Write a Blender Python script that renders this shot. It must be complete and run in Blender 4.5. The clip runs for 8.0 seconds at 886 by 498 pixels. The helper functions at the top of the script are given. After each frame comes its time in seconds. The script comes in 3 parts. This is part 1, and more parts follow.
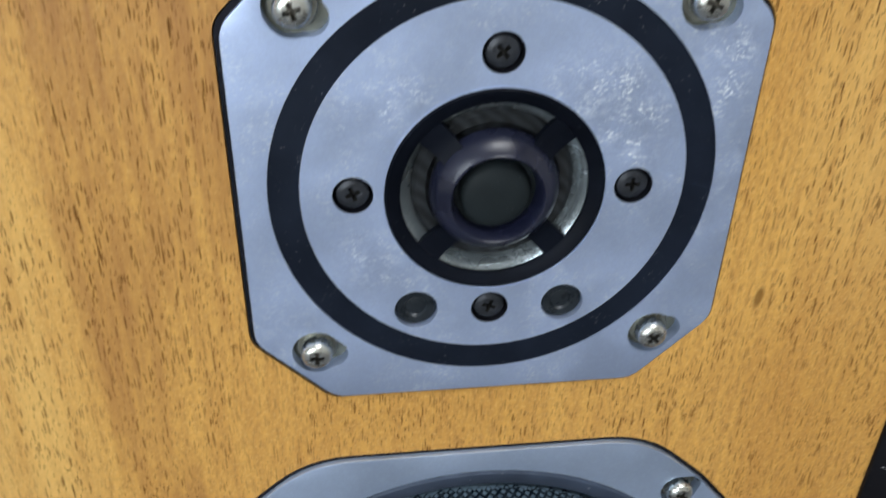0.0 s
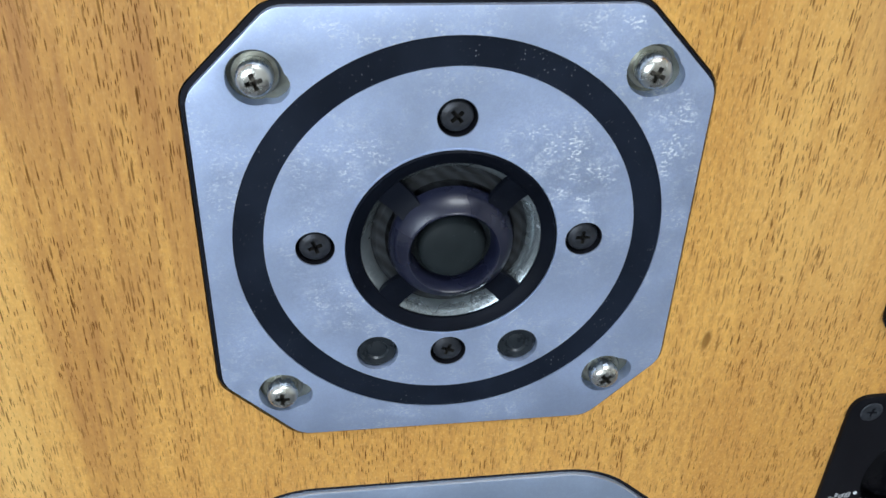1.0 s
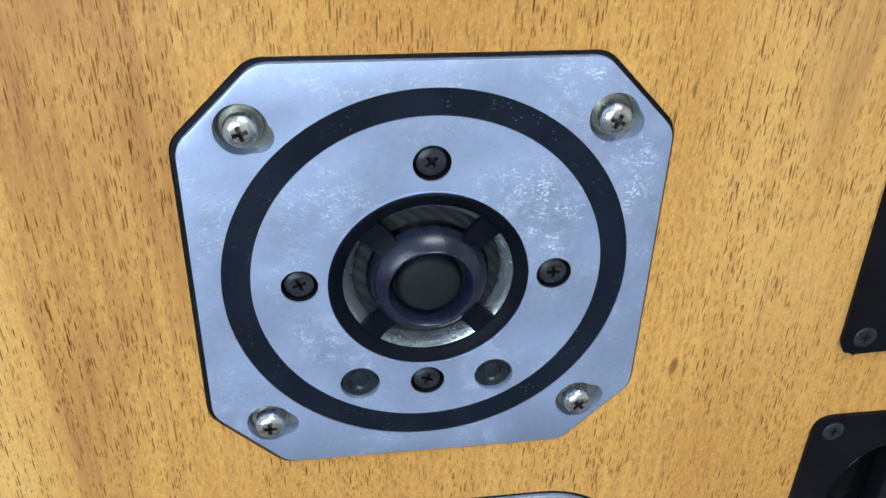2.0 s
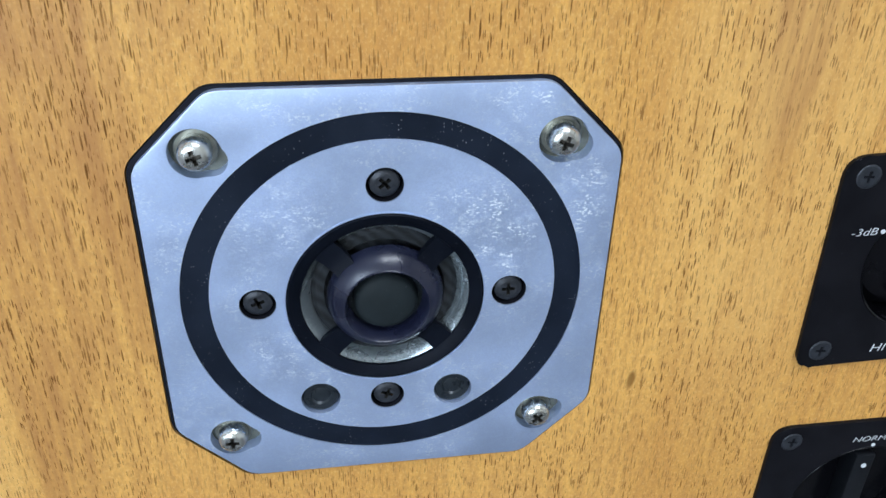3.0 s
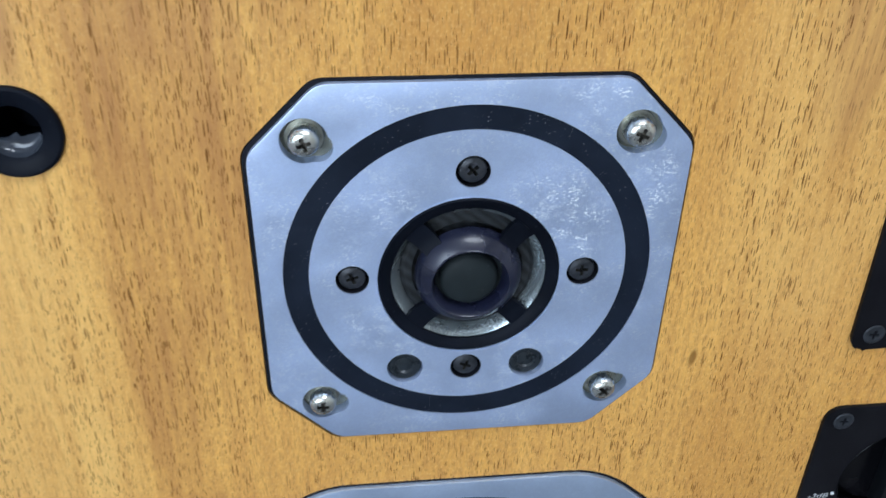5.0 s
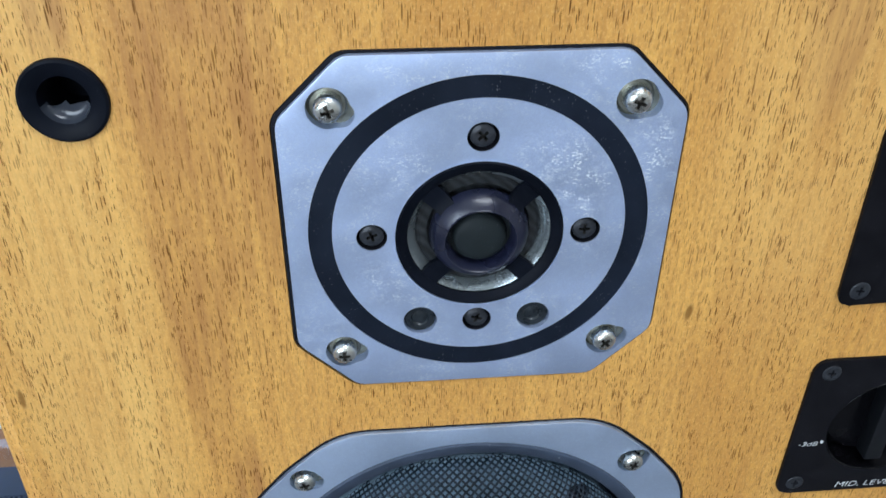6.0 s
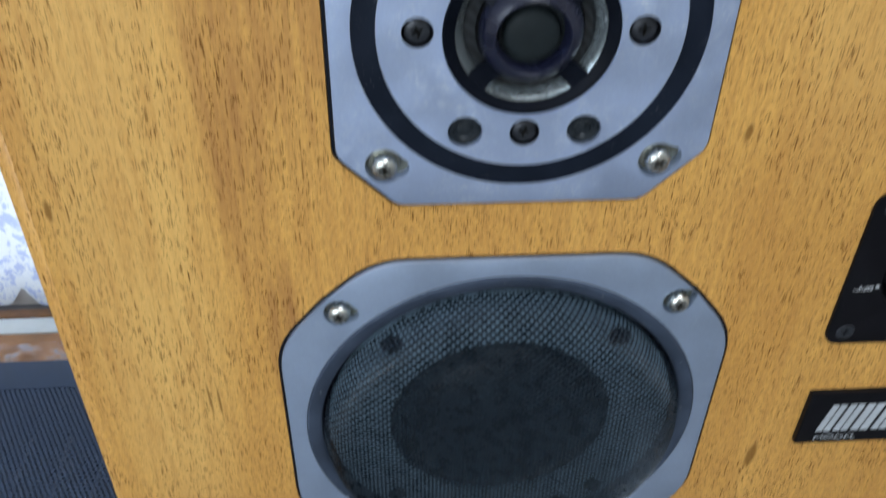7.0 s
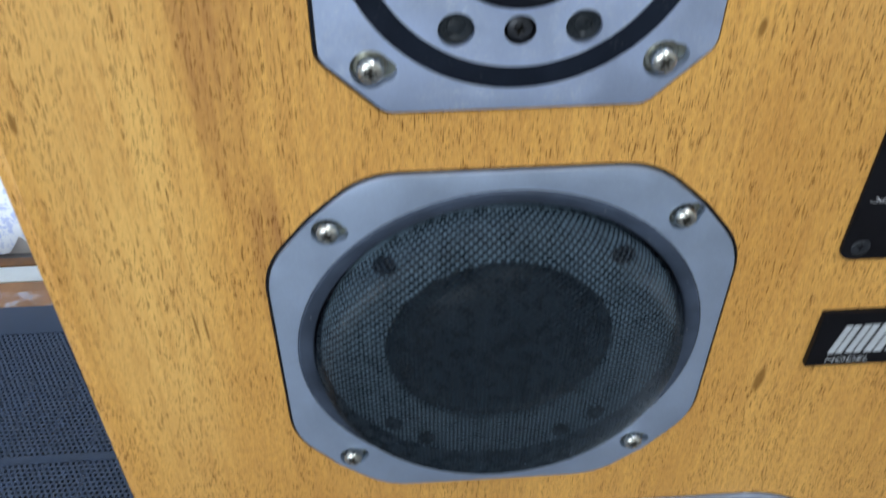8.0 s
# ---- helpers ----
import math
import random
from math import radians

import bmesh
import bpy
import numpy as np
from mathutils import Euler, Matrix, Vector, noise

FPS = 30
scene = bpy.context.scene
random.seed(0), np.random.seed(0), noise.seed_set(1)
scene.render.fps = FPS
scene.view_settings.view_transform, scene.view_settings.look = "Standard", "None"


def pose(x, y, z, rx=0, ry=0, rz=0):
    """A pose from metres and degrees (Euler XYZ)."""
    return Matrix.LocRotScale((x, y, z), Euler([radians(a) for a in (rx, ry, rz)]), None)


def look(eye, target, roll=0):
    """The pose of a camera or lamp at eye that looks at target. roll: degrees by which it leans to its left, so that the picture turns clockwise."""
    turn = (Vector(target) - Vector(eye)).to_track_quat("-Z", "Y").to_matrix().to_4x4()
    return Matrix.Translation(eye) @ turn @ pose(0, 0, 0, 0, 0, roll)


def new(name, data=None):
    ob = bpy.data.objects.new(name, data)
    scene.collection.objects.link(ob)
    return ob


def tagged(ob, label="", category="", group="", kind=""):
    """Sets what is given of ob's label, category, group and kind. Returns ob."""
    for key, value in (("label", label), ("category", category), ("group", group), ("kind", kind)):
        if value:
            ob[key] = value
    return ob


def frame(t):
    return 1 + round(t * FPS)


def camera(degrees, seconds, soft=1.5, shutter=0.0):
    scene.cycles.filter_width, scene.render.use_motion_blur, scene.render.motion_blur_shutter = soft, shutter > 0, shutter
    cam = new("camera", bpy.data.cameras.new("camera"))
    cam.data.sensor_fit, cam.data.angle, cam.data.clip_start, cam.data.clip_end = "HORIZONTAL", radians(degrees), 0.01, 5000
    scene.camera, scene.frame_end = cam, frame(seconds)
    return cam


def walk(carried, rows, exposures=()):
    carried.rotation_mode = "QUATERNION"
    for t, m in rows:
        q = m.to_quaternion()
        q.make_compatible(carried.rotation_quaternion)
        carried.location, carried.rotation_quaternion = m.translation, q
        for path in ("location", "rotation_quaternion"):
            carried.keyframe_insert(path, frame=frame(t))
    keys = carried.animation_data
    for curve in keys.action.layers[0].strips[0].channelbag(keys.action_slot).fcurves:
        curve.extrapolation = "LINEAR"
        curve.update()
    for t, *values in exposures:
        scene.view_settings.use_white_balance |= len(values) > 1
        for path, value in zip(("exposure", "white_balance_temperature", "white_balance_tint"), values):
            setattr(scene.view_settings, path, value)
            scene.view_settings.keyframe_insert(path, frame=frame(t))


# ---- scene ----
cam = camera(53.95, 8.0, shutter=0.5)
PATH = [
    (0, (-0.03058, -0.15302, 0.66231), (0.1913, 1.5294, -0.3961), 1.25),
    (0.2, (-0.02962, -0.15163, 0.66951), (0.2138, 1.5218, -0.3995), 1.53),
    (0.5, (-0.02669, -0.15304, 0.67282), (0.2055, 1.5220, -0.3951), 1.35),
    (1, (-0.02454, -0.15474, 0.67698), (0.2207, 1.5176, -0.3922), 2.04),
    (1.5, (-0.02373, -0.15819, 0.68073), (0.2495, 1.5319, -0.3531), 1.86),
    (2.8, (-0.01651, -0.16416, 0.69301), (0.2520, 1.5199, -0.3519), 1.56),
    (3, (-0.01364, -0.16398, 0.69236), (0.2594, 1.5230, -0.3467), 1.58),
    (3.5, (-0.01981, -0.16501, 0.69628), (0.2552, 1.5178, -0.3489), 1.93),
    (4, (-0.02144, -0.16774, 0.69637), (0.2189, 1.5175, -0.3536), 1.73),
    (4.5, (-0.02248, -0.17053, 0.70029), (0.2118, 1.5054, -0.3658), 1.70),
    (4.7, (-0.02407, -0.17146, 0.69906), (0.1926, 1.5073, -0.3662), 1.48),
    (5.8, (-0.03078, -0.19385, 0.70508), (0.1298, 1.4687, -0.3950), 0.63),
    (6, (-0.02778, -0.19353, 0.70612), (0.1261, 1.4569, -0.4130), 0.57),
    (6.5, (-0.03367, -0.19942, 0.69525), (0.1055, 1.4272, -0.4600), 0.64),
    (6.8, (-0.03590, -0.20265, 0.68294), (0.0922, 1.4033, -0.5021), 0.74),
    (7, (-0.03638, -0.20280, 0.67039), (0.0793, 1.3683, -0.5618), 0.88),
    (7.2, (-0.03876, -0.20521, 0.66082), (0.0771, 1.3355, -0.6079), 0.80),
    (7.5, (-0.03733, -0.20733, 0.64545), (0.0693, 1.2988, -0.6662), 0.42),
    (7.7, (-0.03621, -0.20829, 0.64207), (0.0659, 1.2821, -0.6870), 0.13),
    (8, (-0.03302, -0.19825, 0.65349), (0.0702, 1.2996, -0.6678), -0.05),
]
EXPOSURES = [(0, -0.28, 6850, 11), (0.5, -0.32, 6750, 10), (1, -0.10, 6450, 10), (1.5, -0.02, 6300, 10), (3, 0.01, 6100, 10), (3.5, -0.05, 6100, 10),
             (4.5, -0.08, 6100, 10), (6, -0.08, 6250, 10), (6.5, -0.25, 6450, 10), (7, -0.38, 6500, 10), (8, -0.26, 6550, 10)]
walk(cam, [(t, look(eye, target, roll)) for t, eye, target, roll in PATH],
     exposures=EXPOSURES)

# ---- light ----
world = bpy.data.worlds.new("world")
scene.world = world
world.use_nodes = True
wn = world.node_tree.nodes
sky = wn.new("ShaderNodeTexSky")
sky.sky_type = "NISHITA"
sky.sun_disc = False
sky.sun_elevation, sky.sun_rotation = radians(35), radians(200)
wn["Background"].inputs[1].default_value = 0.1
world.node_tree.links.new(sky.outputs[0], wn["Background"].inputs[0])


def area(name, m, sx, sy, watts, colour):
    d = bpy.data.lights.new(name, "AREA")
    d.shape, d.size, d.size_y, d.energy, d.color = "RECTANGLE", sx, sy, watts, colour
    ob = new(name, d)
    ob.matrix_world = m
    return ob


# daylight in the opening of the window in the front wall, and the ceiling lamp
area("daylight", look((-1.15, -1.94, 1.12), (0.0, 0.0, 0.70)), 1.5, 1.15, 42, (0.74, 0.87, 1.0))
area("ceiling_lamp", look((0.40, -0.85, 2.27), (0.40, -0.84, 0.0)), 0.9, 0.5, 23, (0.90, 0.95, 1.0))


# ---- materials ----
class Mat:
    """A small wrapper to chain nodes."""

    def __init__(self, name, rough=0.5, metal=0.0, colour=(0.5, 0.5, 0.5)):
        self.m = bpy.data.materials.new(name)
        self.m.use_nodes = True
        self.t = self.m.node_tree
        self.b = self.t.nodes["Principled BSDF"]
        self.b.inputs["Roughness"].default_value = rough
        self.b.inputs["Metallic"].default_value = metal
        self.b.inputs["Base Color"].default_value = (*colour, 1)
        self.co = self.t.nodes.new("ShaderNodeTexCoord").outputs["Object"]

    def link(self, a, b):
        self.t.links.new(a, b)

    def put(self, name, value):
        if isinstance(value, (int, float)):
            self.b.inputs[name].default_value = value
        elif isinstance(value, tuple):
            self.b.inputs[name].default_value = (*value, 1)
        else:
            self.link(value, self.b.inputs[name])

    def scaled(self, sx, sy, sz, off=(0, 0, 0)):
        n = self.t.nodes.new("ShaderNodeMapping")
        n.inputs["Scale"].default_value = (sx, sy, sz)
        n.inputs["Location"].default_value = off
        self.link(self.co, n.inputs["Vector"])
        return n.outputs[0]

    def noise(self, vec, scale=1.0, detail=3.0, rough=0.5, distort=0.0):
        n = self.t.nodes.new("ShaderNodeTexNoise")
        n.inputs["Scale"].default_value, n.inputs["Detail"].default_value = scale, detail
        n.inputs["Roughness"].default_value, n.inputs["Distortion"].default_value = rough, distort
        self.link(vec, n.inputs["Vector"])
        return n.outputs["Fac"]

    def voronoi(self, vec, scale=1.0, feature="F1", rnd=1.0, flat=False):
        n = self.t.nodes.new("ShaderNodeTexVoronoi")
        n.feature = feature
        if flat:
            n.voronoi_dimensions = "2D"
        n.inputs["Scale"].default_value, n.inputs["Randomness"].default_value = scale, rnd
        self.link(vec, n.inputs["Vector"])
        return n

    def flat(self, sx, sz, ox=0.0, oz=0.0):
        """The veneer's own plane: along the grain is y."""
        sp = self.t.nodes.new("ShaderNodeSeparateXYZ")
        self.link(self.co, sp.inputs[0])
        u = self.math("MULTIPLY", self.math("ADD", sp.outputs[0], sp.outputs[1]), sx)
        c = self.t.nodes.new("ShaderNodeCombineXYZ")
        self.link(self.math("ADD", u, ox), c.inputs[0])
        self.link(self.math("ADD", self.math("MULTIPLY", sp.outputs[2], sz), oz), c.inputs[1])
        return c.outputs[0]

    def math(self, op, a, b=0.0, clamp=False):
        n = self.t.nodes.new("ShaderNodeMath")
        n.operation, n.use_clamp = op, clamp
        for i, v in enumerate((a, b)):
            if isinstance(v, (int, float)):
                n.inputs[i].default_value = v
            else:
                self.link(v, n.inputs[i])
        return n.outputs[0]

    def ramp(self, v, lo, hi, a=0.0, b=1.0, smooth=True):
        n = self.t.nodes.new("ShaderNodeMapRange")
        n.interpolation_type = "SMOOTHSTEP" if smooth else "LINEAR"
        for key, val in (("From Min", lo), ("From Max", hi), ("To Min", a), ("To Max", b)):
            n.inputs[key].default_value = val
        self.link(v, n.inputs["Value"])
        return n.outputs[0]

    def mix(self, fac, a, b, blend="MIX"):
        n = self.t.nodes.new("ShaderNodeMix")
        n.data_type, n.blend_type = "RGBA", blend
        for key, v in ((0, fac), (6, a), (7, b)):
            if isinstance(v, tuple):
                n.inputs[key].default_value = (*v, 1)
            elif isinstance(v, (int, float)):
                n.inputs[key].default_value = v
            else:
                self.link(v, n.inputs[key])
        return n.outputs[2]

    def bump(self, h, strength=0.3, dist=0.001):
        n = self.t.nodes.new("ShaderNodeBump")
        n.inputs["Strength"].default_value, n.inputs["Distance"].default_value = strength, dist
        self.link(h, n.inputs["Height"])
        self.link(n.outputs[0], self.b.inputs["Normal"])

    def spot(self, x, z, rx, rz, lean=0.0):
        """1 inside a soft-edged oval mark on the baffle, 0 outside."""
        n = self.t.nodes.new("ShaderNodeMapping")
        n.vector_type = "TEXTURE"
        n.inputs["Location"].default_value = (x, 0, z)
        n.inputs["Rotation"].default_value = (0, radians(lean), 0)
        n.inputs["Scale"].default_value = (rx, 1, rz)
        self.link(self.co, n.inputs["Vector"])
        g = self.t.nodes.new("ShaderNodeVectorMath")
        g.operation = "LENGTH"
        self.link(n.outputs[0], g.inputs[0])
        return self.ramp(g.outputs["Value"], 0.45, 1.1, 1.0, 0.0)


def wood_veneer():
    m = Mat("oak_veneer", rough=0.42)
    warp = m.noise(m.scaled(60, 60, 14), 1, 2)
    wv = m.t.nodes.new("ShaderNodeVectorMath")
    wv.operation = "MULTIPLY_ADD"
    m.link(m.t.nodes["Noise Texture"].outputs["Color"], wv.inputs[0])
    wv.inputs[1].default_value = (0.0006, 0, 0.002)
    m.link(m.co, wv.inputs[2])
    m.co = wv.outputs[0]
    broad = m.noise(m.scaled(17, 5, 2.3), 1, 3, 0.55)
    cloud = m.noise(m.scaled(30, 20, 13), 1, 3, 0.6)
    fibre = m.noise(m.scaled(750, 260, 290), 1, 4, 0.68)
    grit = m.noise(m.scaled(1600, 900, 1000), 1, 2, 0.6)
    col = m.mix(m.ramp(broad, 0.30, 0.66), WOOD_DARK, WOOD_LIGHT)
    streak = m.noise(m.scaled(330, 80, 22), 1, 4, 0.65)
    col = m.mix(m.ramp(streak, 0.36, 0.66, 0.42, 0.0), col, WOOD_STREAK)
    col = m.mix(m.ramp(cloud, 0.42, 0.72, 0.0, 0.35), col, WOOD_RED)
    col = m.mix(m.ramp(fibre, 0.30, 0.62, 0.46, 0.0), col, WOOD_FIBRE)
    col = m.mix(m.ramp(grit, 0.48, 0.72, 0.0, 0.30), col, WOOD_PALE)
    total = None
    for sx, sz, keep, rad in ((1800, 200, 0.64, 0.40), (2800, 360, 0.62, 0.38), (1500, 125, 0.76, 0.34)):
        v = m.voronoi(m.flat(sx, sz, sx * 0.37, sz * 0.11), 1.0, flat=True)
        sep = m.t.nodes.new("ShaderNodeSeparateColor")
        m.link(v.outputs["Color"], sep.inputs[0])
        size = m.ramp(sep.outputs[0], keep, 1.0, 0.0, rad, smooth=False)
        near = m.math("SUBTRACT", size, v.outputs["Distance"])
        mask = m.ramp(near, -0.06, 0.10)
        mask = m.math("MULTIPLY", mask, m.ramp(sep.outputs[1], 0.0, 1.0, 0.55, 1.0))
        total = mask if total is None else m.math("MAXIMUM", total, mask)
    total = m.math("MULTIPLY", total, m.ramp(m.noise(m.scaled(60, 30, 22), 1, 3), 0.34, 0.60, 0.35, 1.0))
    stain = None
    for s in ((-0.076, 0.600, 0.013, 0.115, 1), (-0.098, 0.655, 0.008, 0.030, 0), (0.087, 0.640, 0.012, 0.035, 0), (-0.070, 0.470, 0.008, 0.050, -1), (-0.062, 0.628, 0.018, 0.100, 0), (-0.058, 0.650, 0.026, 0.022, 0)):
        k = m.spot(*s)
        stain = k if stain is None else m.math("MAXIMUM", stain, k)
    col = m.mix(m.math("MULTIPLY", stain, m.math("MULTIPLY", m.ramp(cloud, 0.3, 0.65, 0.35, 0.80), m.ramp(streak, 0.3, 0.65, 1.3, 0.5))), col, WOOD_STAIN)
    col = m.mix(m.math("MULTIPLY", m.spot(-0.110, 0.53, 0.027, 0.20, 1), m.ramp(streak, 0.3, 0.6, 0.12, 0.38)), col, (0.92, 0.60, 0.20))
    col = m.mix(m.math("MULTIPLY", m.spot(0.088, 0.625, 0.034, 0.105, -2), m.ramp(streak, 0.3, 0.6, 0.10, 0.30)), col, (0.92, 0.58, 0.20))
    for s in ((-0.131, 0.530, 0.0011, 0.0045, 0), (0.063, 0.550, 0.0013, 0.0035, 4), (0.0965, 0.409, 0.0022, 0.0085, 3),
              (-0.0985, 0.4515, 0.0005, 0.009, -2), (-0.0955, 0.450, 0.0005, 0.008, -1)):
        total = m.math("MAXIMUM", total, m.math("MULTIPLY", m.spot(*s), 0.75))
    col = m.mix(m.math("MULTIPLY", total, 0.90), col, WOOD_PORE)
    m.put("Base Color", col)
    m.put("Roughness", m.math("ADD", m.ramp(fibre, 0.2, 0.8, 0.36, 0.50), m.math("MULTIPLY", total, 0.4)))
    m.put("Specular IOR Level", m.ramp(total, 0.0, 1.0, 0.5, 0.05))
    m.bump(m.math("SUBTRACT", m.math("MULTIPLY", fibre, 0.25), total), 0.35, 0.0003)
    return m.m


WOOD_LIGHT, WOOD_DARK, WOOD_RED = (0.84, 0.464, 0.114), (0.66, 0.331, 0.070), (0.56, 0.246, 0.052)
WOOD_STAIN, WOOD_STREAK = (0.40, 0.180, 0.052), (0.50, 0.225, 0.052)
WOOD_FIBRE, WOOD_PALE, WOOD_PORE = (0.37, 0.160, 0.038), (0.92, 0.62, 0.25), (0.100, 0.034, 0.008)


def cast_metal(name, colour, spots, rough):
    """Dull aluminium with fine grain, clustered pale oxide flecks and smears."""
    m = Mat(name, rough=rough, metal=0.75)
    grain = m.noise(m.scaled(2600, 2600, 2600), 1, 2, 0.6)
    cloud = m.noise(m.scaled(55, 55, 55), 1, 3, 0.6)
    mott = m.noise(m.scaled(700, 700, 800), 1, 4, 0.7)
    where = m.ramp(m.noise(m.scaled(46, 46, 38, (3.1, 0, 1.7)), 1, 4, 0.65), 0.42, 0.62, 0.0, 0.55)
    if spots > 0.5:
        for s in ((0.022, 0.598, 0.016, 0.013, 20), (0.041, 0.604, 0.010, 0.015, 0), (0.026, 0.585, 0.008, 0.010, 0), (-0.020, 0.600, 0.010, 0.008, 0),
                  (-0.024, 0.566, 0.010, 0.010, 0), (-0.012, 0.626, 0.030, 0.005, 0), (0.038, 0.628, 0.012, 0.005, 0)):
            where = m.math("MAXIMUM", where, m.math("MULTIPLY", m.spot(*s), 1.0 if s[0] > 0 else 0.6))
    speck = m.ramp(m.noise(m.scaled(1250, 1250, 1900), 1, 3, 0.6, 0.3), 0.53, 0.62)
    patch = m.ramp(m.noise(m.scaled(260, 260, 300), 1, 3, 0.6), 0.44, 0.58)
    soft = m.ramp(m.noise(m.scaled(480, 480, 560), 1, 5, 0.78), 0.50, 0.66, 0.0, 0.45)
    marks = m.math("MAXIMUM", m.math("MULTIPLY", speck, patch), soft)
    marks = m.math("MULTIPLY", m.math("MULTIPLY", marks, where), spots, clamp=True)
    col = m.mix(m.ramp(cloud, 0.3, 0.7), tuple(c * 0.95 for c in colour), tuple(min(1, c * 1.05) for c in colour))
    col = m.mix(m.ramp(grain, 0.3, 0.7, 0.0, 0.22), col, tuple(c * 0.75 for c in colour))
    col = m.mix(m.ramp(mott, 0.45, 0.75, 0.0, 0.2), col, tuple(min(1, c * 1.3) for c in colour))
    col = m.mix(m.math("MULTIPLY", marks, 0.95), col, (0.88, 0.94, 1.0))
    m.put("Base Color", col)
    m.put("Metallic", m.math("SUBTRACT", 0.75, m.math("MULTIPLY", marks, 0.65)))
    m.put("Roughness", m.ramp(cloud, 0.3, 0.7, rough - 0.05, rough + 0.07))
    m.bump(m.math("ADD", grain, marks), 0.15, 0.0001)
    return m.m


def dusty(name, colour, rough=0.45, dust=0.25, metal=0.0, scale=700, fleck=(0.45, 0.48, 0.52), gloss=0.18, few=0.72, patchy=False):
    """Black plastic, paint or rubber with grain and specks of dust."""
    m = Mat(name, rough=rough, metal=metal)
    m.put("Specular IOR Level", gloss)
    cloud = m.noise(m.scaled(70, 70, 70), 1, 3, 0.6)
    v = m.voronoi(m.scaled(scale, scale, scale), 1.0)
    sep = m.t.nodes.new("ShaderNodeSeparateColor")
    m.link(v.outputs["Color"], sep.inputs[0])
    size = m.ramp(sep.outputs[0], few, 1.0, 0.0, 0.26, smooth=False)
    speck = m.ramp(m.math("SUBTRACT", size, v.outputs["Distance"]), 0.0, 0.06, 0.0, dust)
    if patchy:
        speck = m.math("MULTIPLY", speck, m.ramp(m.noise(m.scaled(90, 90, 90), 1, 3, 0.6), 0.44, 0.58, 0.06, 1.0))
    col = m.mix(m.ramp(cloud, 0.3, 0.7), tuple(c * 0.8 for c in colour), tuple(c * 1.25 for c in colour))
    m.put("Base Color", m.mix(speck, col, fleck))
    m.put("Roughness", m.ramp(cloud, 0.3, 0.7, rough - 0.08, rough + 0.1))
    m.bump(m.noise(m.scaled(3000, 3000, 3000), 1, 2), 0.12, 0.0001)
    return m.m


def plain(name, colour, rough=0.5, metal=0.0, vary=0.12, scale=60, bump=0.1):
    m = Mat(name, rough=rough, metal=metal)
    n = m.noise(m.scaled(scale, scale, scale), 1, 4, 0.6)
    m.put("Base Color", m.mix(m.ramp(n, 0.3, 0.7), tuple(c * (1 - vary) for c in colour), tuple(min(1, c * (1 + vary)) for c in colour)))
    m.put("Roughness", m.ramp(n, 0.3, 0.7, max(0.02, rough - 0.05), rough + 0.06))
    if bump:
        m.bump(m.noise(m.scaled(scale * 12, scale * 12, scale * 12), 1, 2), bump, 0.0003)
    return m.m


def ribbed_cloth():
    m = Mat("woven_surround_cloth", rough=0.8, colour=(0.02, 0.022, 0.025))
    w = m.t.nodes.new("ShaderNodeTexWave")
    w.inputs["Scale"].default_value, w.inputs["Distortion"].default_value = 170, 2.0
    w.bands_direction = "DIAGONAL"
    m.link(m.co, w.inputs["Vector"])
    m.put("Base Color", m.mix(w.outputs["Fac"], (0.003, 0.004, 0.005), (0.017, 0.021, 0.025)))
    m.bump(w.outputs["Fac"], 0.5, 0.0003)
    return m.m


def lace():
    """White net with small woven flowers and fine holes."""
    m = Mat("white_lace", rough=0.9)
    big = m.noise(m.scaled(75, 1, 60), 1, 3, 0.6, 0.5)
    v = m.voronoi(m.scaled(330, 1, 330), 1.0)
    hole = m.ramp(v.outputs["Distance"], 0.14, 0.30, 1.0, 0.0)
    dot = m.ramp(m.voronoi(m.scaled(120, 1, 95), 1.0).outputs["Distance"], 0.18, 0.34, 1.0, 0.0)
    flower = m.math("MULTIPLY", m.math("MAXIMUM", m.ramp(big, 0.46, 0.62), m.math("MULTIPLY", dot, m.ramp(big, 0.42, 0.52))), 0.8)
    m.put("Base Color", m.mix(flower, (0.88, 0.91, 0.96), (0.55, 0.63, 0.88)))
    m.put("Alpha", m.math("SUBTRACT", 1.0, m.math("MULTIPLY", hole, m.ramp(big, 0.40, 0.55, 0.10, 0.5))))
    tr = m.t.nodes.new("ShaderNodeBsdfTranslucent")
    m.link(m.mix(flower, (0.86, 0.92, 1.0), (0.42, 0.52, 0.84)), tr.inputs[0])
    mx = m.t.nodes.new("ShaderNodeMixShader")
    mx.inputs[0].default_value = 0.6
    m.link(m.b.outputs[0], mx.inputs[1])
    m.link(tr.outputs[0], mx.inputs[2])
    m.link(mx.outputs[0], m.t.nodes["Material Output"].inputs[0])
    return m.m


def glow(name, colour, strength):
    m = Mat(name)
    n = m.noise(m.scaled(2.5, 2.5, 2.5), 1, 2)
    m.put("Emission Color", m.mix(n, tuple(c * 0.9 for c in colour), colour))
    m.put("Emission Strength", strength)
    m.put("Base Color", (0, 0, 0))
    return m.m


